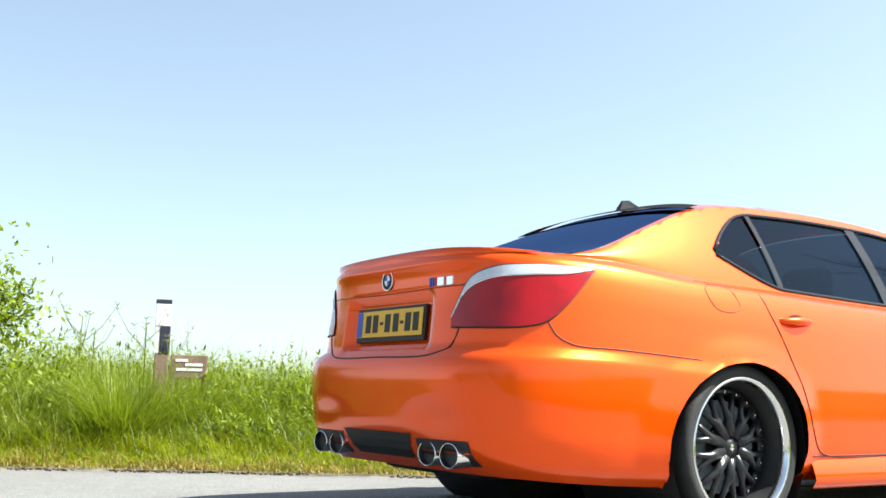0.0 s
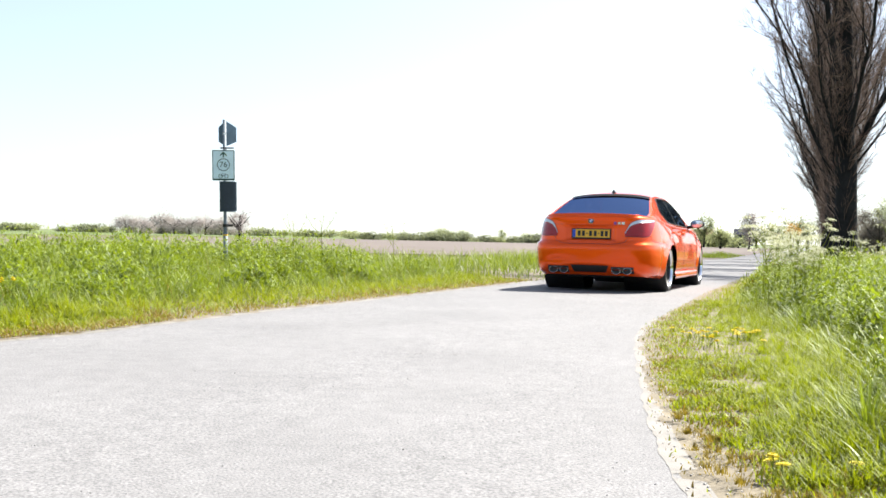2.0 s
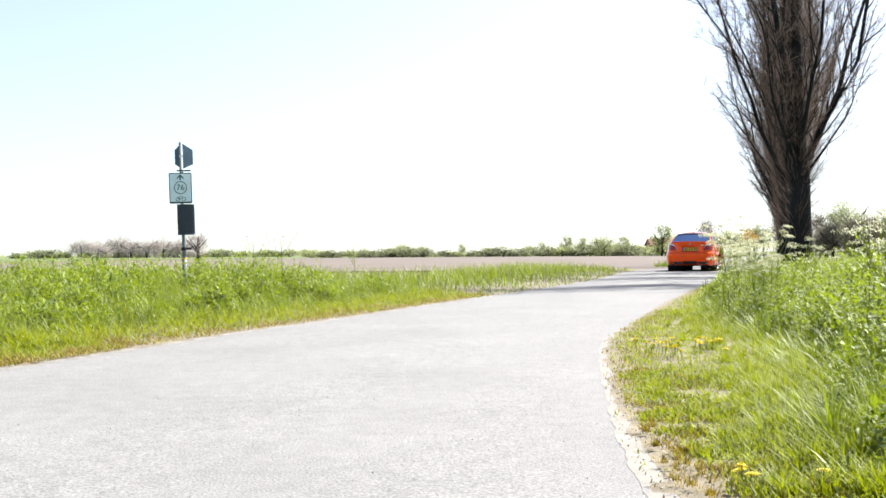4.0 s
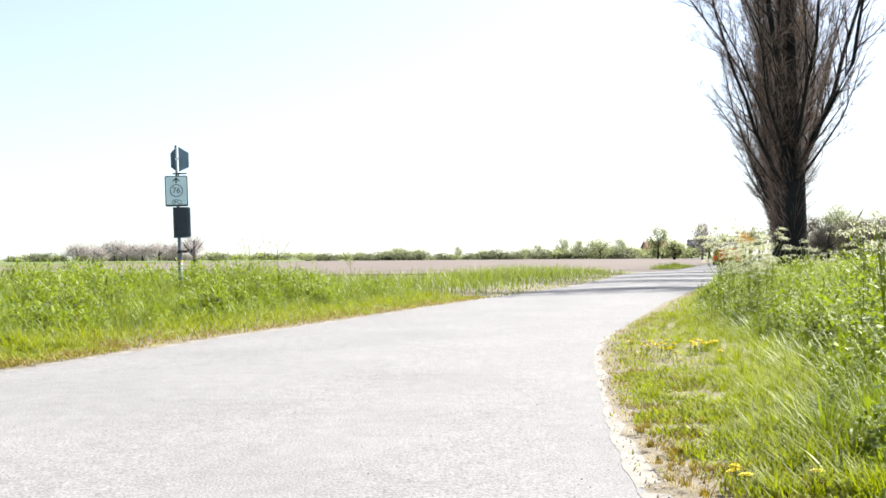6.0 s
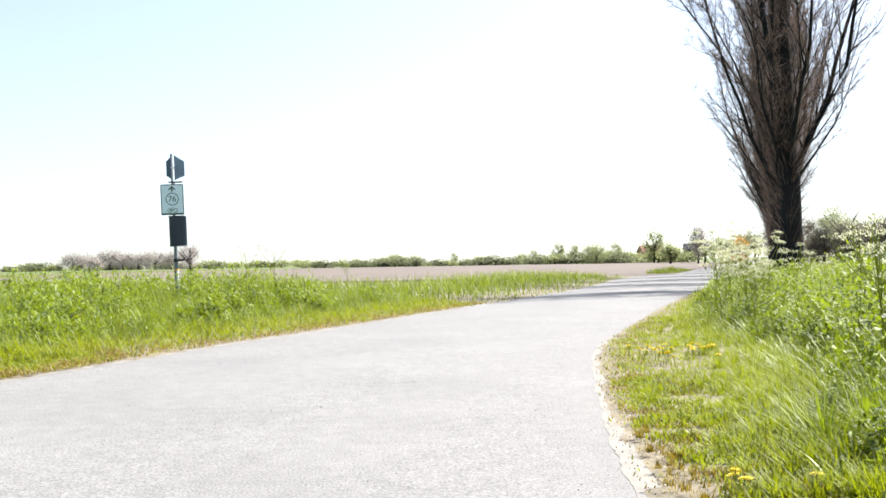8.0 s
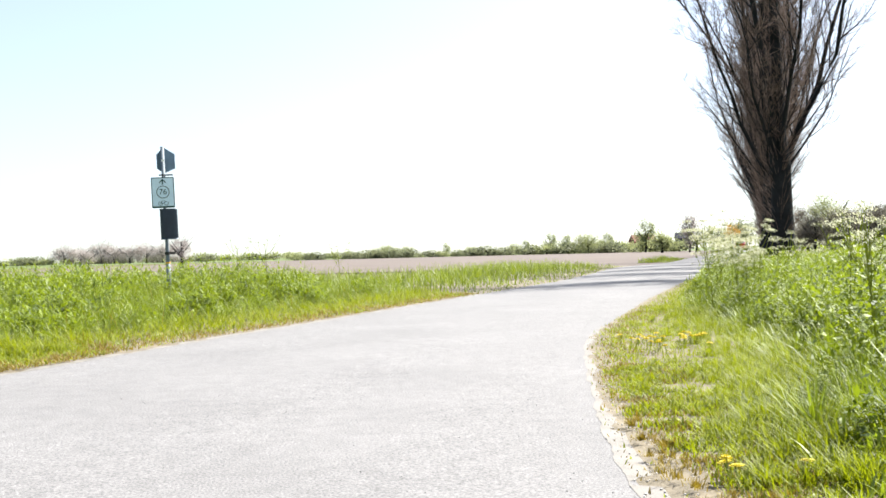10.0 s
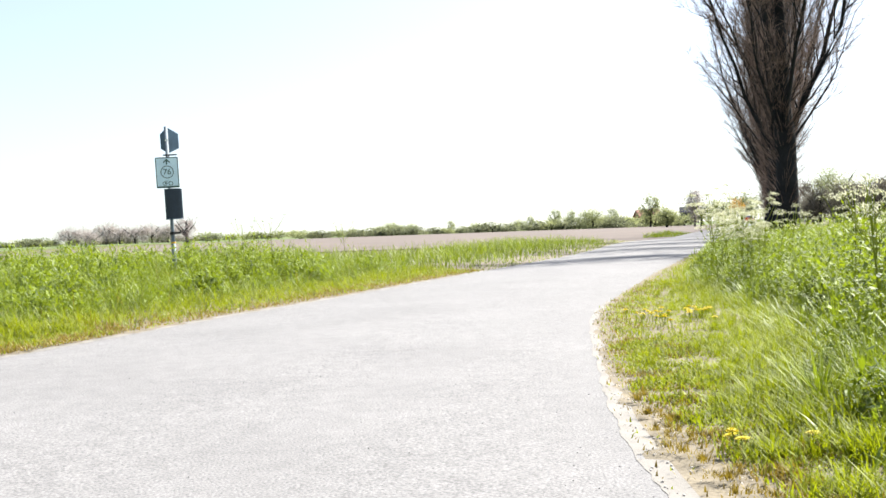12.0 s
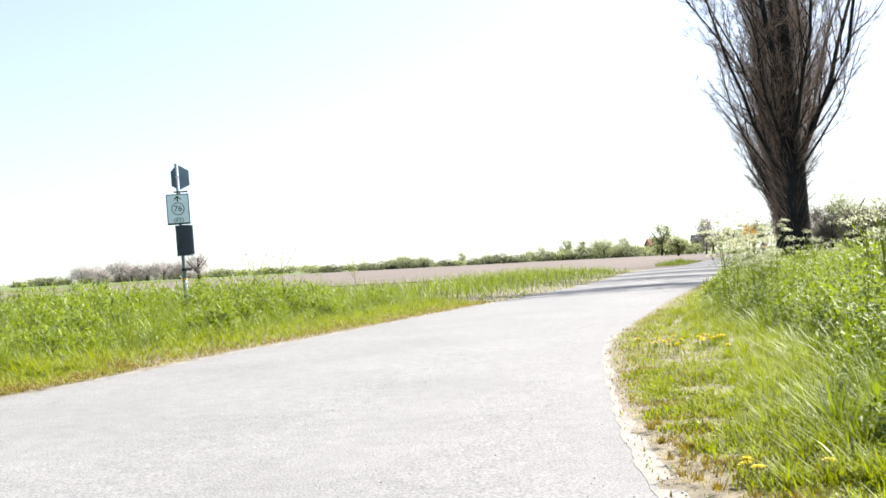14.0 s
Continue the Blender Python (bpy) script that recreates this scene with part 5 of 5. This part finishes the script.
    for az, z0, tilt, length, rad, rise in ((182, 2.2, 0.15, 10.5, 0.125, 0.02), (8, 2.7, 0.46, 8.5, 0.085, 0.05), (-4, 2.45, 0.78, 3.9, 0.045, 0.03), (205, 2.6, 0.34, 5.5, 0.05, 0.05), (95, 2.6, 0.24, 9.0, 0.08, 0.03), (268, 2.8, 0.22, 9.0, 0.07, 0.03), (150, 3.0, 0.30, 6.5, 0.05, 0.05), (50, 3.2, 0.24, 8.0, 0.06, 0.04), (318, 3.3, 0.22, 8.0, 0.05, 0.04), (178, 2.1, 0.42, 3.2, 0.035, 0.09)):
        a = radians(az + r.uniform(-8, 8) * (0 if seed == 1 else 1) + (0 if seed == 1 else 130))
        limb(Vector((0.12 * math.cos(a), 0.12 * math.sin(a), z0)), Vector((math.cos(a) * tilt, math.sin(a) * tilt, 1)).normalized(), length, rad * 0.85, 0, rise)
    # shorter limbs all the way up the middle stem
    for i in range(int(40 * detail)):
        z = 2.0 + 12 * (i / 40) ** 1.1
        a = i * 2.4 + r.uniform(-0.5, 0.5)
        tilt = r.uniform(0.5, 0.85)
        limb(Vector((0.05 * math.cos(a), 0.05 * math.sin(a), z)), Vector((math.cos(a) * tilt, math.sin(a) * tilt, 1)).normalized(), r.uniform(1.3, 2.7) * float(np.interp(z, [2, 4.0], [0.6, 1.0])), r.uniform(0.016, 0.03), 1, 0.13)
    # short sprouts on the trunk
    for i in range(int(240 * detail)):
        z = r.uniform(1.0, 3.2)
        a = r.uniform(0, math.tau)
        twig(Vector((0.27 * math.cos(a), 0.27 * math.sin(a), z)), Vector((math.cos(a) * 0.8, math.sin(a) * 0.8, 0.7)).normalized(), r.uniform(0.2, 0.8), 0.005)
    return wood, tw_v, tw_f


def build_poplar(seed, m, detail=1.0):
    tree = empty("poplar_tree", m, label="bare upswept poplar with dark trunk beside road", category="tree", group="row of poplars")
    trunk, v, f = poplar_meshes(seed, detail=detail)
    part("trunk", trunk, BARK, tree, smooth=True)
    mesh_np("crown", v, f, TWIG, tree)
    return tree


first = build_poplar(1, pose(8.3, 25.1, 0.0))
second = build_poplar(5, pose(10.25, 31.6, 0.0, 0, 0, 40))
for i in range(9):
    copy_thing(second if i % 2 else first, pose(float(np.interp(38.1 + i * 6.5, RLINE[:, 1], RLINE[:, 0])) + 1.55, 38.1 + i * 6.5, 0, 0, 0, 70 * i + 25))


# ---- crowns of far trees and bushes ----
def cluster(n, rx, ry, rz, cz, lumps, seed):
    """Places of leaves in an uneven crown of lumps, with gaps."""
    r = np.random.default_rng(seed)
    c = r.normal(0, 1, (lumps, 3))
    c /= np.linalg.norm(c, axis=1)[:, None]
    c *= r.uniform(0.35, 0.85, (lumps, 1))
    pick = r.integers(0, lumps, n)
    p = c[pick] + r.normal(0, 1, (n, 3)) * r.uniform(0.1, 0.3, (lumps, 1))[pick]
    return p * np.array([rx, ry, rz]) + np.array([0, 0, cz])


def build_tree(name, m, rx, rz, cz, n, leaf, material, label, category, seed, group="", trunk_r=0.2, lumps=22):
    tree = empty(name, m, label=label, category=category, group=group)
    r = random.Random(seed)
    bm = tube(bmesh.new(), [(0, 0, -0.1), (0.1, 0, cz * 0.5), (0, 0.1, cz + rz * 0.3)], [trunk_r, trunk_r * 0.7, trunk_r * 0.3], 7)
    for k in range(7):
        a = r.uniform(0, math.tau)
        z0 = cz * r.uniform(0.5, 0.95)
        tube(bm, [(0, 0, z0), (rx * 0.4 * math.cos(a), rx * 0.4 * math.sin(a), z0 + rz * 0.35), (rx * 0.75 * math.cos(a), rx * 0.75 * math.sin(a), z0 + rz * 0.75)], [trunk_r * 0.45, trunk_r * 0.25, trunk_r * 0.08], 5)
    part("trunk", bm, BARK, tree, smooth=True)
    p = cluster(n, rx, rx, rz, cz, lumps, seed)
    p[:, 2] = np.maximum(p[:, 2], 0.1)
    leaves("crown", p, np.random.default_rng(seed).uniform(0.6, 1.3, n) * leaf, 0.7, material, parent=tree)
    return tree


# their leaf colours already carry the haze of the distance
kinds = [build_tree("far_tree", pose(29.0, 197.5, 0), 2.9, 2.2, 2.0, 4000, 0.24, HAZYCROWN, "round leafy tree on the far field edge", "tree", 3, "far tree line"),
         build_tree("far_tree", pose(37.5, 186, 0), 2.4, 3.2, 3.2, 3000, 0.26, HAZYCROWN, "tall thin-leaved tree beside the far house", "tree", 4, "far tree line"),
         build_tree("far_bush", pose(34, 200, 0), 3.6, 1.3, 0.9, 1500, 0.45, HAZYCROWNDARK, "dark green bush in the far hedge", "bush", 5, "far hedge"),
         build_tree("far_bush", pose(22, 205, 0), 3.0, 1.0, 0.7, 1100, 0.4, HAZYCROWN, "light green bush in the far hedge", "bush", 6, "far hedge"),
         build_tree("far_bare_tree", pose(-80, 245, 0), 3.0, 2.0, 1.9, 4200, 0.2, HAZYBAREBUSH, "pinkish bare tree on the far horizon", "tree", 7, "far bare trees")]
rr = random.Random(11)


def far_copy(k, x, y, size):
    copy_thing(kinds[k], pose(x, y, 0, 0, 0, rr.uniform(0, 360)) @ Matrix.Scale(size, 4))


x = -28.0
while x < 45:
    far_copy(rr.choice((2, 3, 2, 3, 2)), x, 208 + rr.uniform(-3, 6), rr.uniform(0.45, 0.95))
    if rr.random() < 0.4:
        far_copy(rr.choice((0, 1)), x + 1, 216 + rr.uniform(0, 20), rr.uniform(0.45, 0.8))
    x += rr.uniform(1.6, 3.8)
for x, y, k, sz in ((33, 203, 2, 1.0), (36, 206, 3, 1.2), (25, 206, 2, 1.15), (42, 190, 0, 0.8), (44, 188, 3, 1.1), (39, 190, 3, 1.2), (31, 207, 3, 1.1)):
    far_copy(k, x, y, sz)
x = -150.0
while x < -40:
    far_copy(rr.choice((2, 3)), x, 300 + rr.uniform(-6, 10), rr.uniform(0.7, 1.3))
    if -104 < x < -72:
        far_copy(4, x, 286 + rr.uniform(0, 14), rr.uniform(1.35, 1.9))
    x += rr.uniform(3, 5)
while x < -20:
    far_copy(rr.choice((2, 3)), x, 320 + rr.uniform(-6, 10), rr.uniform(0.4, 0.8))
    x += rr.uniform(3, 6)
build_tree("bare_bush", pose(-22.0, 92, 0), 1.3, 1.45, 1.8, 3600, 0.1, HAZYBAREBUSH, "grey bare-twigged bush in the field", "bush", 21)
build_tree("domed_tree", pose(35.5, 145.7, 0), 1.2, 2.5, 3.1, 3400, 0.18, HAZYBAREBUSH, "brown dome-shaped pollard tree by the road", "tree", 22, trunk_r=0.15)
build_tree("orange_shrub", pose(39.5, 139, 0), 1.2, 1.1, 2.6, 700, 0.22, ORANGELEAF, "orange flowering shrub near the farm", "bush", 23, trunk_r=0.1)
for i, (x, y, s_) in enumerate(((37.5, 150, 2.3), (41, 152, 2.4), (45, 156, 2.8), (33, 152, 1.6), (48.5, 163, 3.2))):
    build_tree("garden_tree", pose(x, y, 0), s_, s_ * 0.8, s_ * 0.95, 1400, 0.3, HAZYCROWN if i % 2 else HAZYCROWNDARK, "leafy garden tree near the farm", "tree", 40 + i, "garden trees")

# dense wood to the side of the road
wood_kind = [build_tree("wood_tree", pose(40, 112, 0), 2.6, 2.6, 3.0, 9000, 0.15, WOODLEAF, "brown-grey budding tree at the wood's edge", "tree", 31, "wood"),
             build_tree("wood_tree", pose(38, 100, 0), 2.4, 2.9, 3.3, 8000, 0.15, HAZYCROWN, "leafing tree at the wood's edge", "tree", 32, "wood")]
for i in range(34):
    t = i / 33
    copy_thing(wood_kind[0 if rr.random() < 0.92 else 1], pose(37.5 + 8 * rr.random() - 7 * t, 118 - 62 * t + rr.uniform(-2, 2), 0, 0, 0, rr.uniform(0, 360)) @ Matrix.Scale(rr.uniform(0.85, 1.1) * (0.5 + 0.4 * t), 4))


# trees behind the camera, which the car's paint mirrors
for i in range(16):
    copy_thing(wood_kind[i % 2], pose(-34 + i * 3.6 + rr.uniform(-1, 1), -27 - 5 * rr.random() + 0.5 * abs(i - 8), 0, 0, 0, rr.uniform(0, 360)) @ Matrix.Scale(rr.uniform(0.6, 1.2), 4))


# ---- far houses ----
def build_house(x, y, turn, w, d, h, wall, roof, label):
    house_ = empty("farm_house", pose(x, y, 0, 0, 0, turn), label=label, category="house")
    part("walls", box(bmesh.new(), -w / 2, -d / 2, 0, w / 2, d / 2, h), wall, house_)
    bm = bmesh.new()
    o = 0.25
    a = [bm.verts.new(p) for p in ((-w / 2 - o, -d / 2 - o, h - 0.1), (w / 2 + o, -d / 2 - o, h - 0.1), (w / 2 + o, d / 2 + o, h - 0.1), (-w / 2 - o, d / 2 + o, h - 0.1), (-w / 2 - o, 0, h + d * 0.42), (w / 2 + o, 0, h + d * 0.42))]
    for f in ((0, 1, 5, 4), (2, 3, 4, 5), (0, 4, 3), (1, 2, 5), (3, 2, 1, 0)):
        bm.faces.new([a[i] for i in f])
    roof_ob = part("roof", bm, roof, house_)
    part("chimney", box(bmesh.new(), w * 0.2, -0.3, h + d * 0.2, w * 0.2 + 0.6, 0.3, h + d * 0.42 + 0.6), BRICKRED, roof_ob)
    for k in range(3):
        xx = -w * 0.32 + k * w * 0.32
        win = part("window", box(bmesh.new(), xx - 0.45, -d / 2 - 0.04, h * 0.4, xx + 0.45, -d / 2 + 0.02, h * 0.8), WHITE, house_)
        part("pane", box(bmesh.new(), xx - 0.36, -d / 2 - 0.06, h * 0.44, xx + 0.36, -d / 2 - 0.045, h * 0.76), GLOSSBLACK, win)


build_house(80, 402, 12, 9, 6, 3.3, BRICKRED, ROOFTILE, "red brick farmhouse with red tiled roof")
build_house(95, 398, -8, 6.5, 5.0, 4.2, DARKWALL, DARKWALL, "dark boarded barn beyond the field")


# ---- bush where the road comes from ----
def build_bush(m, label, rx, rz, cz, seed, n=2600):
    bush = empty("hawthorn_bush", m, label=label, category="bush")
    r = random.Random(seed)
    bm = bmesh.new()
    for k in range(16):
        a, l = r.uniform(0, math.tau), r.uniform(0.5, 1.0)
        tube(bm, [(0, 0, 0), (rx * 0.35 * math.cos(a) * l, rx * 0.35 * math.sin(a) * l, cz * 0.8), (rx * 0.9 * math.cos(a) * l, rx * 0.9 * math.sin(a) * l, cz + rz * r.uniform(0.0, 0.8))], [0.025, 0.015, 0.004], 5)
    part("stems", bm, BARK, bush)
    p = cluster(n, rx, rx, rz, cz, 40, seed)
    p[:, 2] = np.maximum(p[:, 2], 0.1)
    leaves("foliage", p, np.random.default_rng(seed).uniform(0.035, 0.075, n), 0.7, LEAF, parent=bush)


build_bush(pose(-7.34, 2.80, 0), "leafy green hawthorn bush beside the road", 0.78, 0.72, 0.90, 61, 13000)


# ---- cow parsley ----
def build_parsley(seed, height, heads, lush=1.0, rich=1.0):
    plant = empty("cow_parsley", label="flowering cow parsley with white umbels in grass", category="plant", group="cow parsley")
    r = random.Random(seed)
    bm = bmesh.new()
    top = Vector((r.uniform(-.08, .08), r.uniform(-.08, .08), height * 0.9))
    tube(bm, [(0, 0, 0), top * 0.5 + Vector((0.02, 0, 0)), top], [0.006, 0.0045, 0.003], 5)
    tips = []
    for k in range(heads):
        a = k * 2.4 + r.uniform(-.4, .4)
        z0 = height * r.uniform(0.55, 0.8)
        base = top * (z0 / top.z)
        o = r.uniform(0.10, 0.24)
        tip = base + Vector((math.cos(a) * o, math.sin(a) * o, height * r.uniform(0.18, 0.32)))
        tube(bm, [base, base.lerp(tip, 0.5) + Vector((math.cos(a) * 0.02, math.sin(a) * 0.02, -0.01)), tip], [0.003, 0.0025, 0.0015], 4)
        tips.append(tip)
    tips.append(top)
    for tip in tips:
        for k in range(9):
            a, s_ = r.uniform(0, math.tau), r.uniform(0.012, 0.042)
            tube(bm, [tip, tip + Vector((math.cos(a) * s_, math.sin(a) * s_, 0.022))], [0.001, 0.0007], 3, cap=False)
    part("stem", bm, GRASS, plant)
    for tip in tips:
        n = int(135 * rich)
        a, q = rng.uniform(0, 2 * np.pi, n), np.sqrt(rng.uniform(0, 1, n)) * 0.058
        clump = np.round(a * 2.2) / 2.2
        a = a * 0.35 + clump * 0.65
        p = np.column_stack([tip.x + np.cos(a) * q, tip.y + np.sin(a) * q, tip.z + 0.022 - 5 * q**2 + rng.normal(0, 0.006, n)])
        tagged(leaves("umbel", p, rng.uniform(0.008, 0.016, n), 0.9, BLOSSOM, parent=plant), kind="stuff")
    n = int(150 * lush)
    t = rng.uniform(0.1, 0.75, n)
    a = np.round(rng.uniform(0, 7, n)) * 0.9
    rad = rng.uniform(0.02, 0.17, n)
    leaves("foliage", np.column_stack([np.cos(a) * rad + rng.normal(0, 0.015, n), np.sin(a) * rad + rng.normal(0, 0.015, n), t * height + rad * 0.3]), rng.uniform(0.015, 0.04, n), 0.5, LEAF, parent=plant)
    return plant


parsley = [build_parsley(71, 0.95, 5), build_parsley(72, 0.82, 7), build_parsley(73, 1.08, 5, 0.7)]
leafy = build_parsley(74, 0.92, 4, 2.2, 0.3)
tagged(leafy, "leafy cow parsley with a few white buds")
leafy.matrix_basis = pose(2.9, 5.9, 0.03)
parsley_dry = build_parsley(75, 0.95, 5, 0.3, 0.18)
tagged(parsley_dry, "thin budding cow parsley above the meadow grass")
spots = []
pr = random.Random(99)
# the thick stand beside the bend
for i in range(22):
    y = pr.uniform(9.3, 13.5)
    spots.append((y * math.tan(radians(pr.uniform(13.3, 15.3))), y, pr.uniform(0.64, 0.92)))
for i in range(40):
    y = pr.uniform(3.9, 13)
    x0 = float(np.interp(y, RLINE[:, 1], RLINE[:, 0])) + float(short_width(y)) + 0.25
    spots.append((x0 + pr.uniform(0, 2.6), y, pr.uniform(0.7, 1.0)))
for x, y, sz in ((1.72, 4.35, 0.88), (1.85, 4.7, 0.95), (2.1, 5.2, 0.98), (1.62, 4.9, 0.72), (2.3, 6.3, 1.0), (2.6, 6.6, 1.05)):
    spots.append((x, y, sz))
parsley[0].matrix_basis, parsley[1].matrix_basis, parsley[2].matrix_basis = pose(2.95, 11.4, 0.03), pose(2.7, 10.2, 0.03), pose(3.1, 11.9, 0.03)
clear = line_dist(RLINE, [(x, y) for x, y, sz in spots])[0]
spots = [(x + max(0.0, float(short_width(y)) + 0.32 - d), y, sz) for (x, y, sz), d in zip(spots, clear)]
for i, (x, y, sz) in enumerate(spots):
    copy_thing(parsley[i % 3] if i < 22 else leafy, pose(x, y, 0.03, pr.uniform(-7, 7), pr.uniform(-7, 7), pr.uniform(0, 360)) @ Matrix.Scale(sz, 4))
parsley_dry.matrix_basis = pose(-4.2, 8.4, 0.03)
for x, y, sz in ((-7.6, 4.2, 1.2), (-7.7, 4.35, 1.05), (-7.35, 4.6, 1.15), (-7.2, 4.75, 1.0), (-6.3, 5.9, 1.0), (-6.1, 6.1, 1.05), (-5.9, 6.3, 1.1), (-5.7, 6.4, 0.95), (-5.2, 6.9, 1.05), (-5.0, 7.1, 1.05), (-4.6, 8.0, 1.0), (-2.5, 13.5, 0.95), (-2.2, 13.8, 1.0), (-1.4, 15.5, 0.9), (-5.6, 9.5, 0.9)):
    copy_thing(parsley_dry, pose(x, y, 0.03, 0, 0, pr.uniform(0, 360)) @ Matrix.Scale(sz, 4))


# ---- dandelions ----
def build_dandelion():
    plant = empty("dandelion", label="yellow dandelion flower in short grass", category="flower", group="dandelions")
    part("stem", tube(bmesh.new(), [(0, 0, 0), (0.004, 0, 0.04), (0.003, 0.003, 0.085)], 0.0022, 5), LEAF, plant)
    bm = bmesh.new()
    for ring, (n, r_, z) in enumerate(((16, 0.022, 0.087), (12, 0.016, 0.092), (8, 0.009, 0.095))):
        for k in range(n):
            a = k * math.tau / n + ring * 0.2
            c, s_ = math.cos(a), math.sin(a)
            w = 0.0035
            v = [bm.verts.new(q) for q in ((0.003, 0.003, 0.085), (c * r_ * .7 - s_ * w, s_ * r_ * .7 + c * w, z + 0.002), (c * r_, s_ * r_, z), (c * r_ * .7 + s_ * w, s_ * r_ * .7 - c * w, z + 0.002))]
            bm.faces.new(v)
    part("flower_head", bm, YELLOW, plant)
    return plant


dandelion = build_dandelion()
dandelion.matrix_basis = pose(0.87, 3.19, 0.0)
flowers = [(0.90, 3.17), (0.885, 3.23), (1.13, 3.22)]
for i in range(10):
    flowers.append((1.46 + pr.gauss(0, 0.06), 7.15 + pr.gauss(0, 0.2)))
for i in range(16):
    flowers.append((1.75 + pr.gauss(0, 0.12), 7.6 + pr.gauss(0, 0.35)))
for i in range(10):
    flowers.append((-4.0 + pr.gauss(0, 0.3), 8.0 + pr.gauss(0, 0.3)))
for i in range(10):
    flowers.append((pr.uniform(-7.5, -5.6), pr.uniform(3.2, 5.0)))
for x, y in flowers:
    tall = 2.6 if x < -3.4 and y > 7 else (0.95 if y > 6 else 0.55)
    copy_thing(dandelion, pose(x, y, 0.02 if tall < 1 else 0.10, pr.uniform(-14, 14), pr.uniform(-14, 14), pr.uniform(0, 360)) @ Matrix.Diagonal((1.15, 1.15, tall, 1)))

# loose stones on the sandy edge
sp, sd = right_zone(9000, 0.4, 2.2, 1.5, 9)
k = sd < sand_width(sp[:, 1]) * 1.3 + 0.04
sp = sp[k][:420]
v, f = [], []
for x, y in sp:
    s_, n = pr.uniform(0.002, 0.006), len(v)
    v += [(x + s_ * a * pr.uniform(.7, 1.3), y + s_ * b * pr.uniform(.7, 1.3), 0.004 + s_ * c) for a, b, c in ((1, 0, 0), (0, 1, 0), (-1, 0, 0), (0, -1, 0), (0, 0, 0.8), (0, 0, -0.8))]
    f += [(n + a, n + (a + 1) % 4, n + 4) for a in range(4)] + [(n + (a + 1) % 4, n + a, n + 5) for a in range(4)]
tagged(mesh_np("pebbles", v, f, STONE), "loose pale grit along the road edge", "gravel", kind="stuff")


def motions():
    """The car drives off along the road; its wheels roll."""
    ts = np.array([r[0] for r in DRIVE])
    walk(the_car, [(t, pose(x, y, 0.018, 0, 0, h)) for t, x, y, h in DRIVE])
    xy = np.array([r[1:3] for r in DRIVE])
    far = np.concatenate([[0], np.cumsum(np.linalg.norm(np.diff(xy, axis=0), axis=1))])
    for wheel in WHEELS:
        x, y, z = wheel.matrix_basis.translation
        angle, rows = 0.0, []
        last = 0.0
        for k in range(0, 14 * FPS + 1):
            t = k / FPS
            d = float(np.interp(t, ts, far))
            angle -= min(math.degrees((d - last) / TYRE_R), 80.0)
            last = d
            rows.append((t, pose(x, y, z, angle, 0, 0)))
        walk(wheel, rows)


motions()
